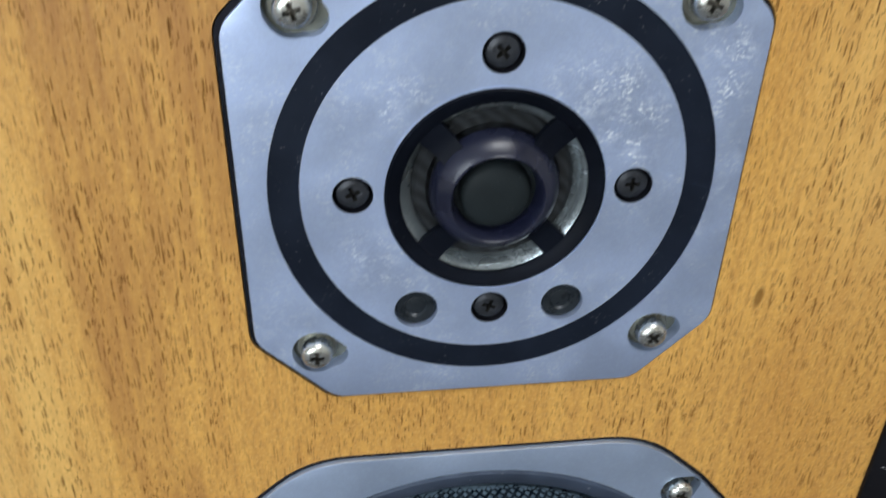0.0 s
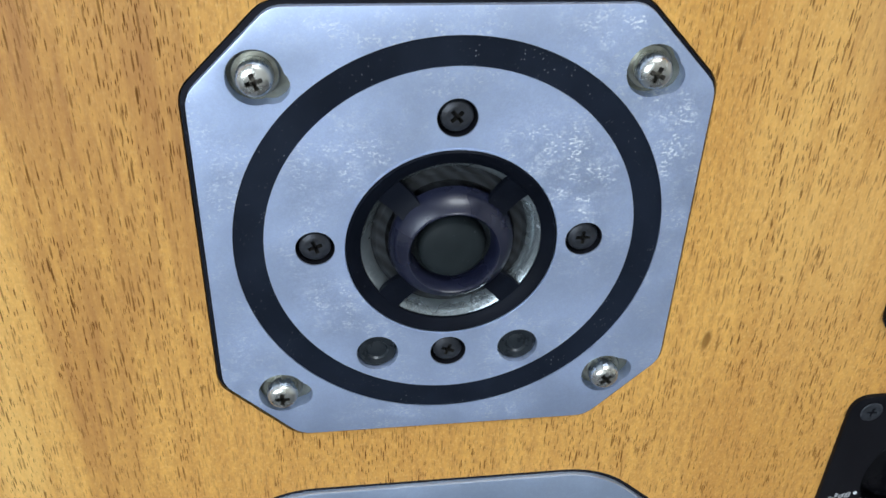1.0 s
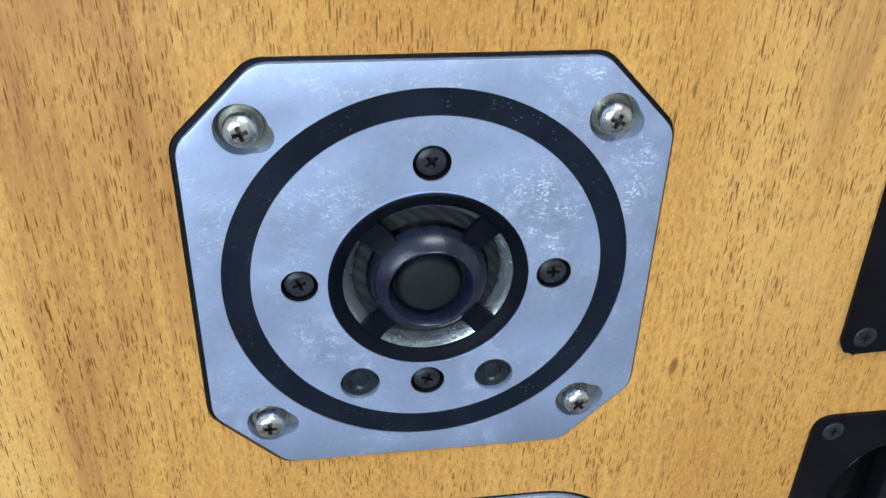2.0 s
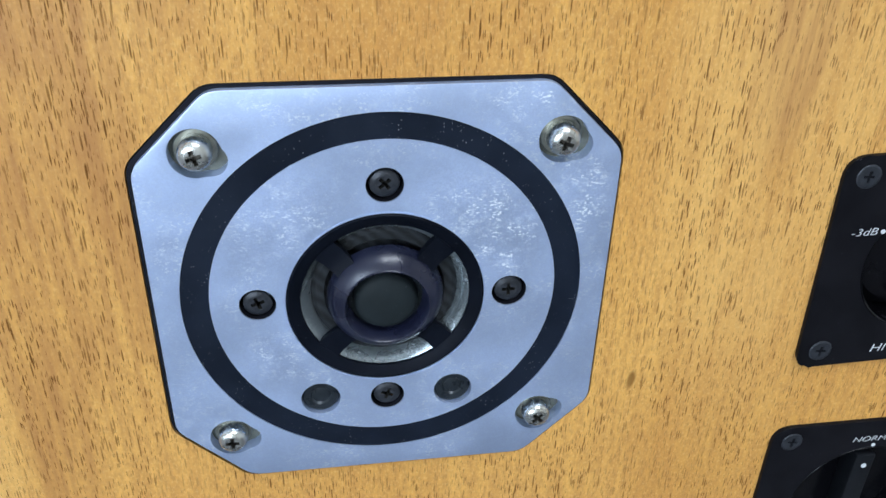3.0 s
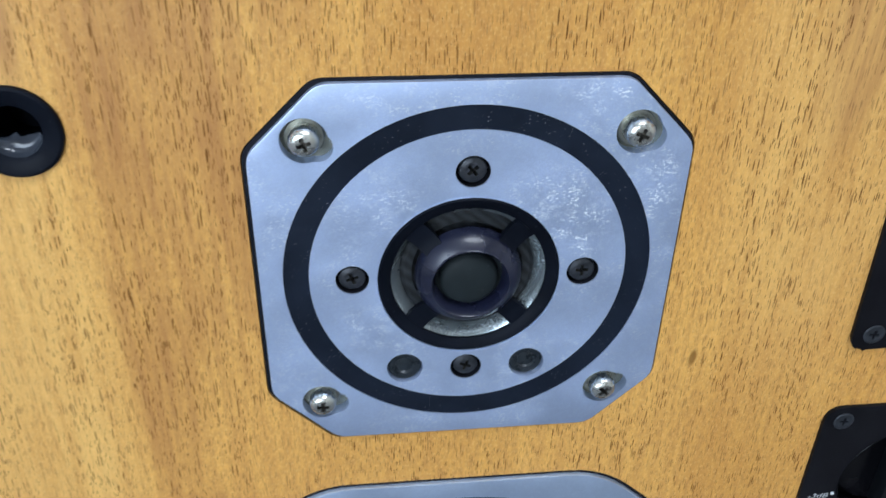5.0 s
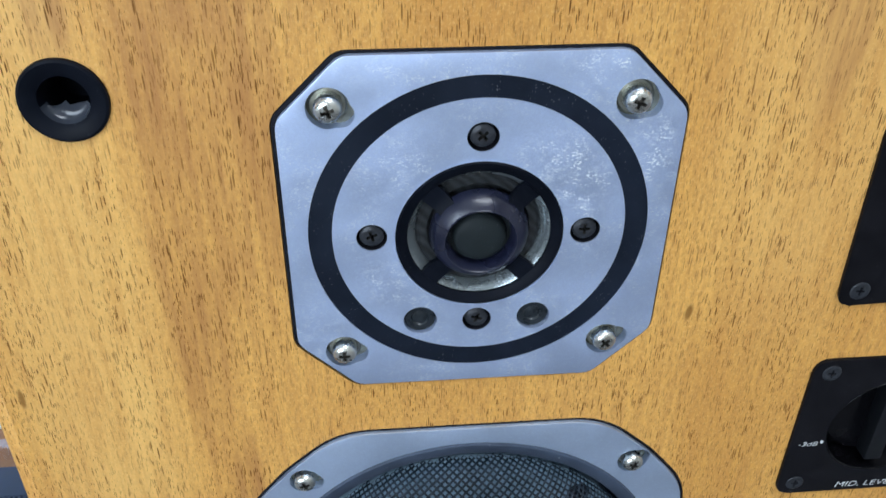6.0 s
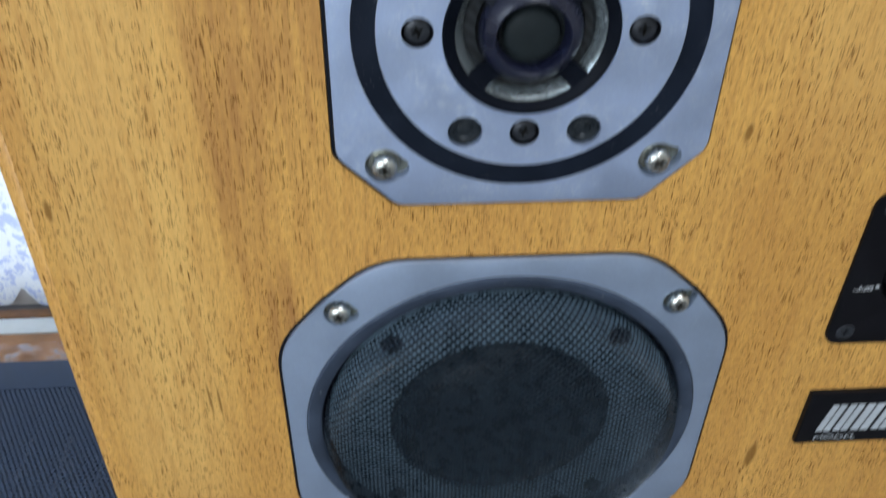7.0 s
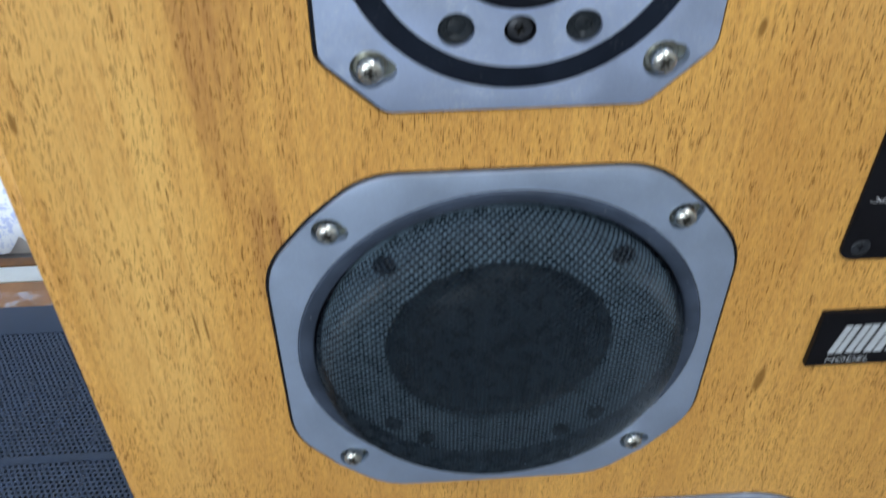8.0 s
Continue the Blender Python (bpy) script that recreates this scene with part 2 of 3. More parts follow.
VENEER = wood_veneer()
EDGE_ORANGE = plain("dark_orange_edge", (0.60, 0.285, 0.066), 0.4, 0.0, 0.25, 120)
TWEETER_METAL = cast_metal("blasted_aluminium", (0.53, 0.64, 0.885), 0.95, 0.46)
MID_METAL = cast_metal("satin_aluminium", (0.53, 0.65, 0.86), 0.16, 0.38)
RING_PAINT = dusty("black_ring_paint", (0.008, 0.012, 0.022), 0.42, 0.60, scale=1700, few=0.45, patchy=True)
GUARD = dusty("black_guard_plastic", (0.004, 0.0055, 0.010), 0.46, 0.02, gloss=0.08)
GUARD_DOME = dusty("satin_black_dome", (0.010, 0.012, 0.029), 0.27, 0.30, scale=900, gloss=0.6, few=0.6, patchy=True)
CAP_CLOTH = dusty("black_dome_cloth", (0.013, 0.018, 0.020), 0.62, 0.05, scale=900)
RUBBER = dusty("black_rubber", (0.008, 0.008, 0.012), 0.6, 0.05)
CHROME = plain("nickel_screw", (0.72, 0.73, 0.68), 0.28, 1.0, 0.1, 300)
WASHER = plain("tarnished_recess", (0.20, 0.20, 0.155), 0.5, 0.6, 0.25, 260)
DULL_NICKEL = plain("dull_nickel", (0.34, 0.34, 0.29), 0.42, 0.9, 0.2, 260)
# next two colour the sunk crosses: slot shade put into darker metal
SHADED_NICKEL = plain("shaded_nickel", (0.16, 0.15, 0.13), 0.3, 0.9, 0.2, 300)
SLOT = plain("dark_slot", (0.015, 0.014, 0.012), 0.6, 0.3)
BLACK_SCREW = plain("blackened_screw", (0.034, 0.038, 0.046), 0.38, 0.35, 0.3, 400)
PLUG = plain("dark_plug", (0.020, 0.026, 0.032), 0.30, 0.25, 0.25, 300)
THROAT = cast_metal("bare_throat_metal", (0.33, 0.38, 0.40), 1.3, 0.26)
CLOTH = ribbed_cloth()
TRIM = dusty("blue_black_trim", (0.050, 0.066, 0.098), 0.45, 0.45, scale=520, few=0.50, patchy=True)
MESH = plain("dark_wire_mesh", (0.014, 0.025, 0.038), 0.28, 0.35, 0.25, 200, 0)
MID_PLATE = plain("grey_backplate", (0.21, 0.31, 0.40), 0.6, 0.0, 0.2, 90)
MID_DOME = dusty("black_soft_dome", (0.014, 0.019, 0.027), 0.40, 0.1, gloss=0.4)
PANEL = dusty("black_panel", (0.006, 0.006, 0.008), 0.40, 0.02, gloss=0.14)
KNOB = dusty("glossy_black_knob", (0.003, 0.003, 0.004), 0.20, 0.02)
GRIP = dusty("satin_black_grip", (0.007, 0.008, 0.010), 0.36, 0.02, gloss=0.25)
LIP = dusty("glossy_dark_plastic", (0.030, 0.036, 0.048), 0.18, 0.1, gloss=0.6)
INK = plain("white_print", (0.66, 0.68, 0.70), 0.6, 0.0, 0.05)
BADGE_INK = plain("silver_print", (0.62, 0.66, 0.70), 0.4, 0.3, 0.06)
CONE = dusty("black_paper_cone", (0.018, 0.018, 0.020), 0.7, 0.2)
AMP_PAINT = plain("slate_metal_paint", (0.022, 0.040, 0.078), 0.60, 0.0, 0.12, 80)
AMP_DARK = plain("black_chassis", (0.006, 0.007, 0.010), 0.6)
AMP_BOARD = plain("heat_sink_metal", (0.16, 0.17, 0.19), 0.5, 0.5)
AMP_BRASS = plain("capacitor_sleeve", (0.05, 0.10, 0.30), 0.4)
SILL_WOOD = plain("varnished_sill", (0.36, 0.165, 0.055), 0.35, 0.0, 0.22, 25)
RAIL_DARK = plain("dark_wood_rail", (0.20, 0.085, 0.022), 0.45, 0.0, 0.2, 40)
RAIL_WHITE = plain("white_rail", (0.74, 0.78, 0.76), 0.4, 0.0, 0.05, 30)
LACE = lace()
FRAME_GREY = plain("lilac_grey_frame", (0.78, 0.77, 0.84), 0.45, 0.0, 0.06)
WALL_PAINT = plain("wall_plaster", (0.70, 0.68, 0.64), 0.85, 0.0, 0.05, 12)
CEIL_PAINT = plain("ceiling_board", (0.76, 0.75, 0.72), 0.9, 0.0, 0.04, 10)
FLOOR_WOOD = plain("floor_carpet", (0.13, 0.13, 0.135), 0.9, 0.0, 0.2, 14)
FILM = Mat("clear_film", rough=0.15, colour=(0.9, 0.9, 0.95))
FILM.put("Alpha", FILM.ramp(FILM.noise(FILM.scaled(60, 60, 60), 1, 3), 0.45, 0.7, 0.03, 0.40))
FILM = FILM.m
DAY = glow("daylight_backdrop", (0.82, 0.91, 1.0), 2.7)


# ---- builders ----
def part(name, bm, material, parent=None, label="", smooth=35):
    """Links a bmesh, or shares a mesh, as one object under a thing or a part."""
    if isinstance(bm, bpy.types.Mesh):
        me = bm
    else:
        bmesh.ops.recalc_face_normals(bm, faces=bm.faces)
        me = bpy.data.meshes.new(name)
        bm.to_mesh(me)
        bm.free()
        me.materials.append(material)
        if smooth:
            me.shade_smooth()
            me.set_sharp_from_angle(angle=radians(smooth))
    ob = new(name, me)
    if parent:
        ob.parent = parent
        if parent.type == "EMPTY":
            ob.matrix_parent_inverse = Matrix.Translation(parent.location).inverted()
    if label:
        tagged(ob, label)
    return ob


def thing(name, at, label, category, group="", kind=""):
    ob = new(name)
    ob.location = at
    ob.empty_display_size = 0.02
    return tagged(ob, label, category, group, kind)


def circle(r, n=48, cx=0.0, cz=0.0):
    return [(cx + r * math.cos(2 * math.pi * i / n), cz + r * math.sin(2 * math.pi * i / n)) for i in range(n)]


def rounded(points, r, n=5):
    """A closed outline with its corners rounded."""
    out = []
    for i, p in enumerate(points):
        a, b, c = Vector(points[i - 1]), Vector(p), Vector(points[(i + 1) % len(points)])
        u, w = (a - b).normalized(), (c - b).normalized()
        d = min(r * math.tan((math.pi - u.angle(w)) / 2), (a - b).length * 0.45, (c - b).length * 0.45)
        p0, p1 = b + u * d, b + w * d
        for k in range(n + 1):
            s = k / n
            out.append(tuple(p0 * (1 - s) ** 2 + b * 2 * s * (1 - s) + p1 * s * s))
    return out


def octagon(h, c, r, cx=0.0, cz=0.0):
    pts = [(c, h), (h, c), (h, -c), (c, -h), (-c, -h), (-h, -c), (-h, c), (-c, h)]
    return [(cx + x, cz + z) for x, z in rounded(pts, r)]


def slab(outline, holes, y0, y1, bevel=0.0):
    """A plate in the plane of the baffle from y0 (front) to y1 (back), with holes through it."""
    bm = bmesh.new()
    loops = []
    for pts in [outline] + list(holes):
        vs = [bm.verts.new((x, y0, z)) for x, z in pts]
        loops.append(vs)
        for i, v in enumerate(vs):
            bm.edges.new((vs[i - 1], v))
    bmesh.ops.triangle_fill(bm, use_beauty=True, use_dissolve=False, edges=bm.edges[:])
    front = bm.faces[:]
    for vs, pts in zip(loops, [outline] + list(holes)):
        back = [bm.verts.new((v.co.x, y1, v.co.z)) for v in vs]
        for i in range(len(vs)):
            bm.faces.new((vs[i - 1], vs[i], back[i], back[i - 1]))
    if bevel:
        outer, faces = set(loops[0]), set(front)
        rim = [e for e in bm.edges if len(e.link_faces) == 2 and sum(f in faces for f in e.link_faces) == 1 and outer.issuperset(e.verts)]
        bmesh.ops.bevel(bm, geom=rim, offset=bevel, segments=2, affect="EDGES", profile=0.6)
    return bm


def lathe(profile, n=48, cx=0.0, cz=0.0, bm=None, closed=False):
    """Turns (radius, y) pairs about the y axis through (cx, cz)."""
    bm = bm or bmesh.new()
    rings = []
    for r, y in profile:
        if r < 1e-6:
            rings.append([bm.verts.new((cx, y, cz))])
        else:
            rings.append([bm.verts.new((cx + x, y, cz + z)) for x, z in circle(r, n)])
    for a, b in zip(rings, rings[1:]):
        for i in range(n):
            if len(a) == 1:
                bm.faces.new((a[0], b[i], b[i - 1]))
            elif len(b) == 1:
                bm.faces.new((a[i - 1], a[i], b[0]))
            else:
                bm.faces.new((a[i - 1], a[i], b[i], b[i - 1]))
    return bm


def box(x0, x1, y0, y1, z0, z1, bevel=0.0, bm=None, segments=2):
    bm2 = bmesh.new()
    m = Matrix.Translation(((x0 + x1) / 2, (y0 + y1) / 2, (z0 + z1) / 2)) @ Matrix.Diagonal((x1 - x0, y1 - y0, z1 - z0, 1))
    bmesh.ops.create_cube(bm2, size=1, matrix=m)
    if bevel:
        bmesh.ops.bevel(bm2, geom=bm2.edges[:], offset=bevel, segments=segments, affect="EDGES", profile=0.5)
    if bm is None:
        return bm2
    me = bpy.data.meshes.new("tmp")
    bm2.to_mesh(me)
    bm.from_mesh(me)
    bpy.data.meshes.remove(me)
    bm2.free()
    return bm


def screw_mesh(name, r, high, material, turn=0.0, flat=0.55, slot=None):
    """A screw head about the origin, facing -y, with a sunk cross."""
    bm = lathe([(r, 0.0), (r, -high * 0.50), (r * 0.97, -high * 0.68), (r * 0.88, -high * 0.84), (r * 0.72, -high * 0.95), (r * flat, -high)], 28)
    w, a = r * 0.13, r * 0.47
    arm = [(w, a), (w, w), (a, w), (a, -w), (w, -w), (w, -a), (-w, -a), (-w, -w), (-a, -w), (-a, w), (-w, w), (-w, a)]
    ct, st = math.cos(turn), math.sin(turn)
    arm = [(x * ct - z * st, x * st + z * ct) for x, z in arm]
    bmesh.ops.remove_doubles(bm, verts=bm.verts, dist=1e-7)
    rim = [e for e in bm.edges if len(e.link_faces) == 1 and e.verts[0].co.y < -high * 0.95]
    vs = [bm.verts.new((x, -high, z)) for x, z in arm]
    edges = rim + [bm.edges.new((vs[i - 1], vs[i])) for i in range(12)]
    bmesh.ops.triangle_fill(bm, use_beauty=True, edges=edges)
    low = [bm.verts.new((v.co.x * 0.8, -high + r * 0.55, v.co.z * 0.8)) for v in vs]
    walls = [bm.faces.new((vs[i - 1], vs[i], low[i], low[i - 1])) for i in range(12)]
    walls.append(bm.faces.new(low))
    for f in walls:
        f.material_index = 1
    bmesh.ops.recalc_face_normals(bm, faces=bm.faces)
    me = bpy.data.meshes.new(name)
    bm.to_mesh(me)
    bm.free()
    me.materials.append(material)
    me.materials.append(slot or material)
    me.shade_smooth()
    me.set_sharp_from_angle(angle=radians(40))
    return me


def placed(ob, x, y, z, turn=0.0):
    ob.location = (x, y, z)
    ob.rotation_euler = (0, turn, 0)
    return ob


def text(name, body, x, y, z, size, material, parent, slant=0.0, align="LEFT"):
    """Raised printing on a panel, facing -y."""
    c = bpy.data.curves.new(name, "FONT")
    c.body, c.size, c.shear, c.align_x, c.extrude, c.offset = body, size * 0.82, slant, align, 0.00006, -size * 0.016
    c.materials.append(material)
    tmp = bpy.data.objects.new("tmp", c)
    me = bpy.data.meshes.new_from_object(tmp)
    bpy.data.objects.remove(tmp)
    me.transform(Matrix.Translation((x, y, z)) @ Matrix.Rotation(radians(90), 4, "X") @ Matrix.Diagonal((1.28, 1, 1, 1)))
    return part(name, me, None, parent)


def perforated(cols, rows, dx, dz, hole, place, keep, thick, diamond=0.0):
    """Verts and faces of a sheet with staggered round holes; place(u, v, d) maps sheet to space."""
    verts, faces = [], []
    for j in range(rows):
        for i in range(cols):
            u, v = (i + 0.5 * (j % 2) - cols / 2) * dx, (j - rows / 2) * dz
            if not keep(u, v):
                continue
            b = len(verts)
            hexa = [(0, dz * 2 / 3), (-dx / 2, dz / 3), (-dx / 2, -dz / 3), (0, -dz * 2 / 3), (dx / 2, -dz / 3), (dx / 2, dz / 3)]
            hexa = [hexa[(n + 5) % 6] for n in range(6)]
            inner = [(hole * p[0] / math.hypot(*p), hole * p[1] / math.hypot(*p)) for p in hexa]
            sides = 6
            if diamond:
                sides = 4
                hexa = [(dx / 2, 0), (0, dz), (-dx / 2, 0), (0, -dz)]
                inner = [(p * diamond, q * diamond) for p, q in hexa]
            verts += [place(u + p, v + q, 0) for p, q in hexa]
            lip = [(p * (0.5 + diamond / 2), q * (0.5 + diamond / 2)) for p, q in hexa] if diamond else inner
            verts += [place(u + p, v + q, thick * 0.3 if diamond else 0) for p, q in lip]
            verts += [place(u + p, v + q, thick) for p, q in inner]
            for n in range(sides):
                m = (n + 1) % sides
                faces.append((b + n, b + m, b + sides + m, b + sides + n))
                faces.append((b + sides + n, b + sides + m, b + 2 * sides + m, b + 2 * sides + n))
    return verts, faces


def sheet_part(name, data, material, parent, label=""):
    me = bpy.data.meshes.new(name)
    me.from_pydata(data[0], [], data[1])
    me.materials.append(material)
    ob = part(name, me, None, parent, label)
    ob["kind"] = "stuff"
    return ob


# ---- the room ----
X0, X1, Y0, Y1, H, FZ = -2.2, 2.0, -2.0, 0.780, 2.3, -0.18
part("floor", box(X0, X1, Y0, Y1 + 0.12, FZ - 0.06, FZ), FLOOR_WOOD)
tagged(bpy.data.objects["floor"], "grey carpeted floor under the loudspeaker", "floor", kind="structure")
tagged(part("ceiling", box(X0, X1, Y0, Y1 + 0.12, H, H + 0.06), CEIL_PAINT), "plain off-white ceiling", "ceiling", kind="structure")


def wall(name, x0, x1, y0, y1, hole=None):
    """A wall, with an opening (a0, a1, z0, z1) along its longer side."""
    bm = bmesh.new()
    if hole is None:
        box(x0, x1, y0, y1, FZ, H, bm=bm)
    else:
        a0, a1, z0, z1 = hole
        box(x0, a0, y0, y1, FZ, H, bm=bm)
        box(a1, x1, y0, y1, FZ, H, bm=bm)
        box(a0, a1, y0, y1, z1, H, bm=bm)
        box(a0, a1, y0, y1, FZ, z0, bm=bm)
    return tagged(part(name, bm, WALL_PAINT), "plain off-white plastered wall", "wall", kind="structure")


wall("wall_north", X0, X1, Y1, Y1 + 0.12, (-1.75, -0.05, FZ + 0.03, 1.95))
wall("wall_south", X0, X1, Y0 - 0.12, Y0, (-1.95, -0.35, 0.50, 1.75))
wall("wall_west", X0 - 0.12, X0, Y0 - 0.12, Y1 + 0.12)
wall("wall_east", X1, X1 + 0.12, Y0 - 0.12, Y1 + 0.12)

tagged(part("backdrop", box(-2.4, 0.6, Y1 + 0.5, Y1 + 0.52, -0.4, 2.4), DAY), "bright hazy daylight outside the window", "sky", kind="structure")


def window_frame(name, x0, x1, y, z0, z1):
    ob = thing(name, ((x0 + x1) / 2, y, z0), "pale grey window frame behind a lace curtain", "window", kind="structure")
    for a in (x0, (x0 + x1) / 2 - 0.02, x1 - 0.04):
        part("stile", box(a, a + 0.04, y, y + 0.03, z0, z1, 0.002), FRAME_GREY, ob)
    for b in (z0, z1 - 0.04):
        part("rail", box(x0, x1, y + 0.002, y + 0.028, b, b + 0.04, 0.002), FRAME_GREY, ob)
    return ob


window_frame("window_1", -1.75, -0.05, Y1 + 0.04, FZ + 0.03, 1.95)
window_frame("window_2", -1.95, -0.35, Y0 - 0.08, 0.50, 1.75)

# the low threshold: a varnished board, a white rail and a dark wooden rail
tagged(part("sill_board", box(-1.75, -0.05, 0.50, 0.686, FZ, FZ + 0.030, 0.002), SILL_WOOD), "varnished brown threshold board below the window", "sill", kind="structure")
tagged(part("sill_rail_white", box(-1.75, -0.05, 0.687, 0.717, FZ, FZ + 0.0302, 0.001), RAIL_WHITE), "white sliding rail of the threshold", "rail", kind="structure")
tagged(part("sill_rail_dark", box(-1.75, -0.05, 0.718, 0.734, FZ, FZ + 0.032, 0.001), RAIL_DARK), "dark wooden rail of the threshold", "rail", kind="structure")


def lace_curtain():
    """A hanging curtain with soft folds and a scalloped hem."""
    bm = bmesh.new()
    nx, nz, x0, x1, zt = 520, 30, -1.6, -0.06, 1.93
    grid = []
    for i in range(nx + 1):
        x = x0 + (x1 - x0) * i / nx
        phase = ((x + 0.560) / 0.063 + 0.5) % 1.0
        hem = FZ + 0.017 + 0.028 * max(0.0, 1 - abs(phase - 0.5) / 0.34) ** 1.2
        col = []
        for j in range(nz + 1):
            s = (j / nz) ** 2.2
            z = hem + (zt - hem) * s
            y = 0.7595 + 0.0045 * math.sin(x * 52 + 0.6 * math.sin(z * 5)) + 0.002 * math.sin(x * 131 + z * 3)
            col.append(bm.verts.new((x, y, z)))
        grid.append(col)
    for a, b in zip(grid, grid[1:]):
        for j in range(nz):
            bm.faces.new((a[j], b[j], b[j + 1], a[j + 1]))
    ob = thing("lace_curtain", (-0.8, 0.760, FZ + 0.02), "white lace curtain with a scalloped hem before the window", "curtain")
    part("fabric", bm, LACE, ob, smooth=80)
    rod = bmesh.new()
    bmesh.ops.create_cone(rod, cap_ends=True, segments=16, radius1=0.008, radius2=0.008, depth=1.68,
                          matrix=Matrix.Translation((-0.83, 0.760, 1.94)) @ Matrix.Rotation(radians(90), 4, "Y"))
    part("rod", rod, RAIL_DARK, ob)
    return ob


lace_curtain()


def ceiling_light():
    ob = thing("ceiling_light", (0.40, -0.85, H), "flat white rectangular ceiling lamp", "lamp")
    part("housing", box(-0.07, 0.87, -1.12, -0.58, H - 0.02, H, 0.004), CEIL_PAINT, ob)
    return ob


ceiling_light()


# ---- the amplifier beside the loudspeaker ----
def amplifier():
    x0, x1, y0, y1, zt, zb = -0.640, -0.170, 0.05, 0.3985, 0.080, FZ + 0.018
    th = 0.0012
    ob = thing("amplifier", ((x0 + x1) / 2, (y0 + y1) / 2, FZ), "slate blue metal amplifier with a perforated top standing on the floor", "amplifier")
    shell = bmesh.new()
    box(x0, x1, y1 - 0.003, y1, zb + 0.004, zt - th, bm=shell)
    box(x0, x1, y0, y0 + 0.003, zb + 0.004, zt - th, bm=shell)
    box(x0, x0 + 0.003, y0 + 0.003, y1 - 0.003, zb + 0.004, zt - th, bm=shell)
    box(x1 - 0.003, x1, y0 + 0.003, y1 - 0.003, zb + 0.004, zt - th, bm=shell)
    box(x0, x1, y0, y1, zb, zb + 0.004, bm=shell)
    part("case", shell, AMP_PAINT, ob)
    for fx in (x0 + 0.04, x1 - 0.04):
        for fy in (y0 + 0.04, y1 - 0.04):
            c = bmesh.new()
            bmesh.ops.create_cone(c, cap_ends=True, segments=20, radius1=0.018, radius2=0.020, depth=0.018, matrix=Matrix.Translation((fx, fy, FZ + 0.009)))
            part("foot", c, RUBBER, ob)
    for a, b in ((0.3635, y1), (0.2220, 0.2290), (0.1625, 0.1700), (y0, 0.085)):
        part("top_bar", box(x0, x1, a, b, zt - th, zt, 0.0003), AMP_PAINT, ob)
    for a, b in ((x0, x0 + 0.012), (x1 - 0.004, x1)):
        part("top_edge", box(a, b, 0.0851, 0.3634, zt - th, zt - 0.0001), AMP_PAINT, ob)
    pitch = 0.0044
    for a, b in ((0.2290, 0.3635), (0.1700, 0.2220), (0.085, 0.1625)):
        dz = pitch * 0.866
        rows = int((b - a) / dz)
        dz = (b - a) / rows
        cols = int((x1 - x0 - 0.016) / pitch)
        cx, cy = (x0 + 0.012 + x1 - 0.004) / 2, (a + b) / 2 + dz / 2
        data = perforated(cols, rows, pitch, dz, 0.00135, lambda u, v, d: (cx + u, cy + v, zt - 0.0004 - d), lambda u, v: True, 0.0008)
        sheet_part("grille_panel", data, AMP_PAINT, ob, "finely perforated slate metal panel")
    part("chassis", box(x0 + 0.004, x1 - 0.004, y0 + 0.004, y1 - 0.004, zb + 0.0045, zb + 0.012), AMP_DARK, ob)
    for i in range(4):
        part("heat_sink_fin", box(-0.40 + i * 0.034, -0.396 + i * 0.034, 0.16, 0.33, zb + 0.0125, 0.050), AMP_BOARD, ob, "pale metal fin inside the case")
    for cx, cy in ((-0.245, 0.18), (-0.245, 0.24), (-0.46, 0.15), (-0.46, 0.22)):
        c = bmesh.new()
        bmesh.ops.create_cone(c, cap_ends=True, segments=20, radius1=0.02, radius2=0.02, depth=0.12, matrix=Matrix.Translation((cx, cy, zb + 0.0725)))
        part("capacitor", c, AMP_BRASS, ob, "blue sleeved capacitor inside the case")
    part("transformer", box(-0.60, -0.50, 0.12, 0.24, zb + 0.0125, 0.0, 0.006), AMP_DARK, ob)
    return ob


amplifier()


def crumpled_film():
    """Clear wrapping film lying on the sill board behind the amplifier."""
    bm = bmesh.new()
    n, m = 60, 14
    rows = []
    for i in range(n + 1):
        x = -0.78 + 0.40 * i / n
        col = []
        for j in range(m + 1):
            y = 0.628 + 0.038 * j / m + 0.006 * noise.noise((x * 14, 3, 0))
            z = FZ + 0.0315 + 0.012 * (0.5 + 0.5 * noise.noise((x * 22, y * 40, 1.3))) * math.sin(math.pi * (j + 0.4) / (m + 0.8))
            col.append(bm.verts.new((x, y, z)))
        rows.append(col)
    for a, b in zip(rows, rows[1:]):
        for j in range(m):
            bm.faces.new((a[j], b[j], b[j + 1], a[j + 1]))
    ob = part("plastic_film", bm, FILM, smooth=60)
    return tagged(ob, "crumpled clear plastic film lying on the window sill", "plastic film")


crumpled_film()


# ---- the loudspeaker ----
stand = thing("speaker_stand", (0.044, 0.145, FZ), "low dark wooden stand under the loudspeaker", "stand")
part("board", box(-0.13, 0.218, 0.006, 0.284, -0.022, -0.0002, 0.002), RAIL_DARK, stand)
part("plinth", box(-0.10, 0.188, 0.035, 0.255, FZ, -0.0222, 0.002), RAIL_DARK, stand)
SX0, SX1, SZ, SD = -0.1424, 0.2290, 0.662, 0.290
TX, TZ, MZ, GZ = 0.0002, 0.5794, 0.4326, 0.5791
WX, WZ = 0.0475, 0.1795
speaker = thing("loudspeaker", (0.044, 0.145, 0.0), "oak veneered three-way loudspeaker with silver driver flanges, grille removed", "loudspeaker")

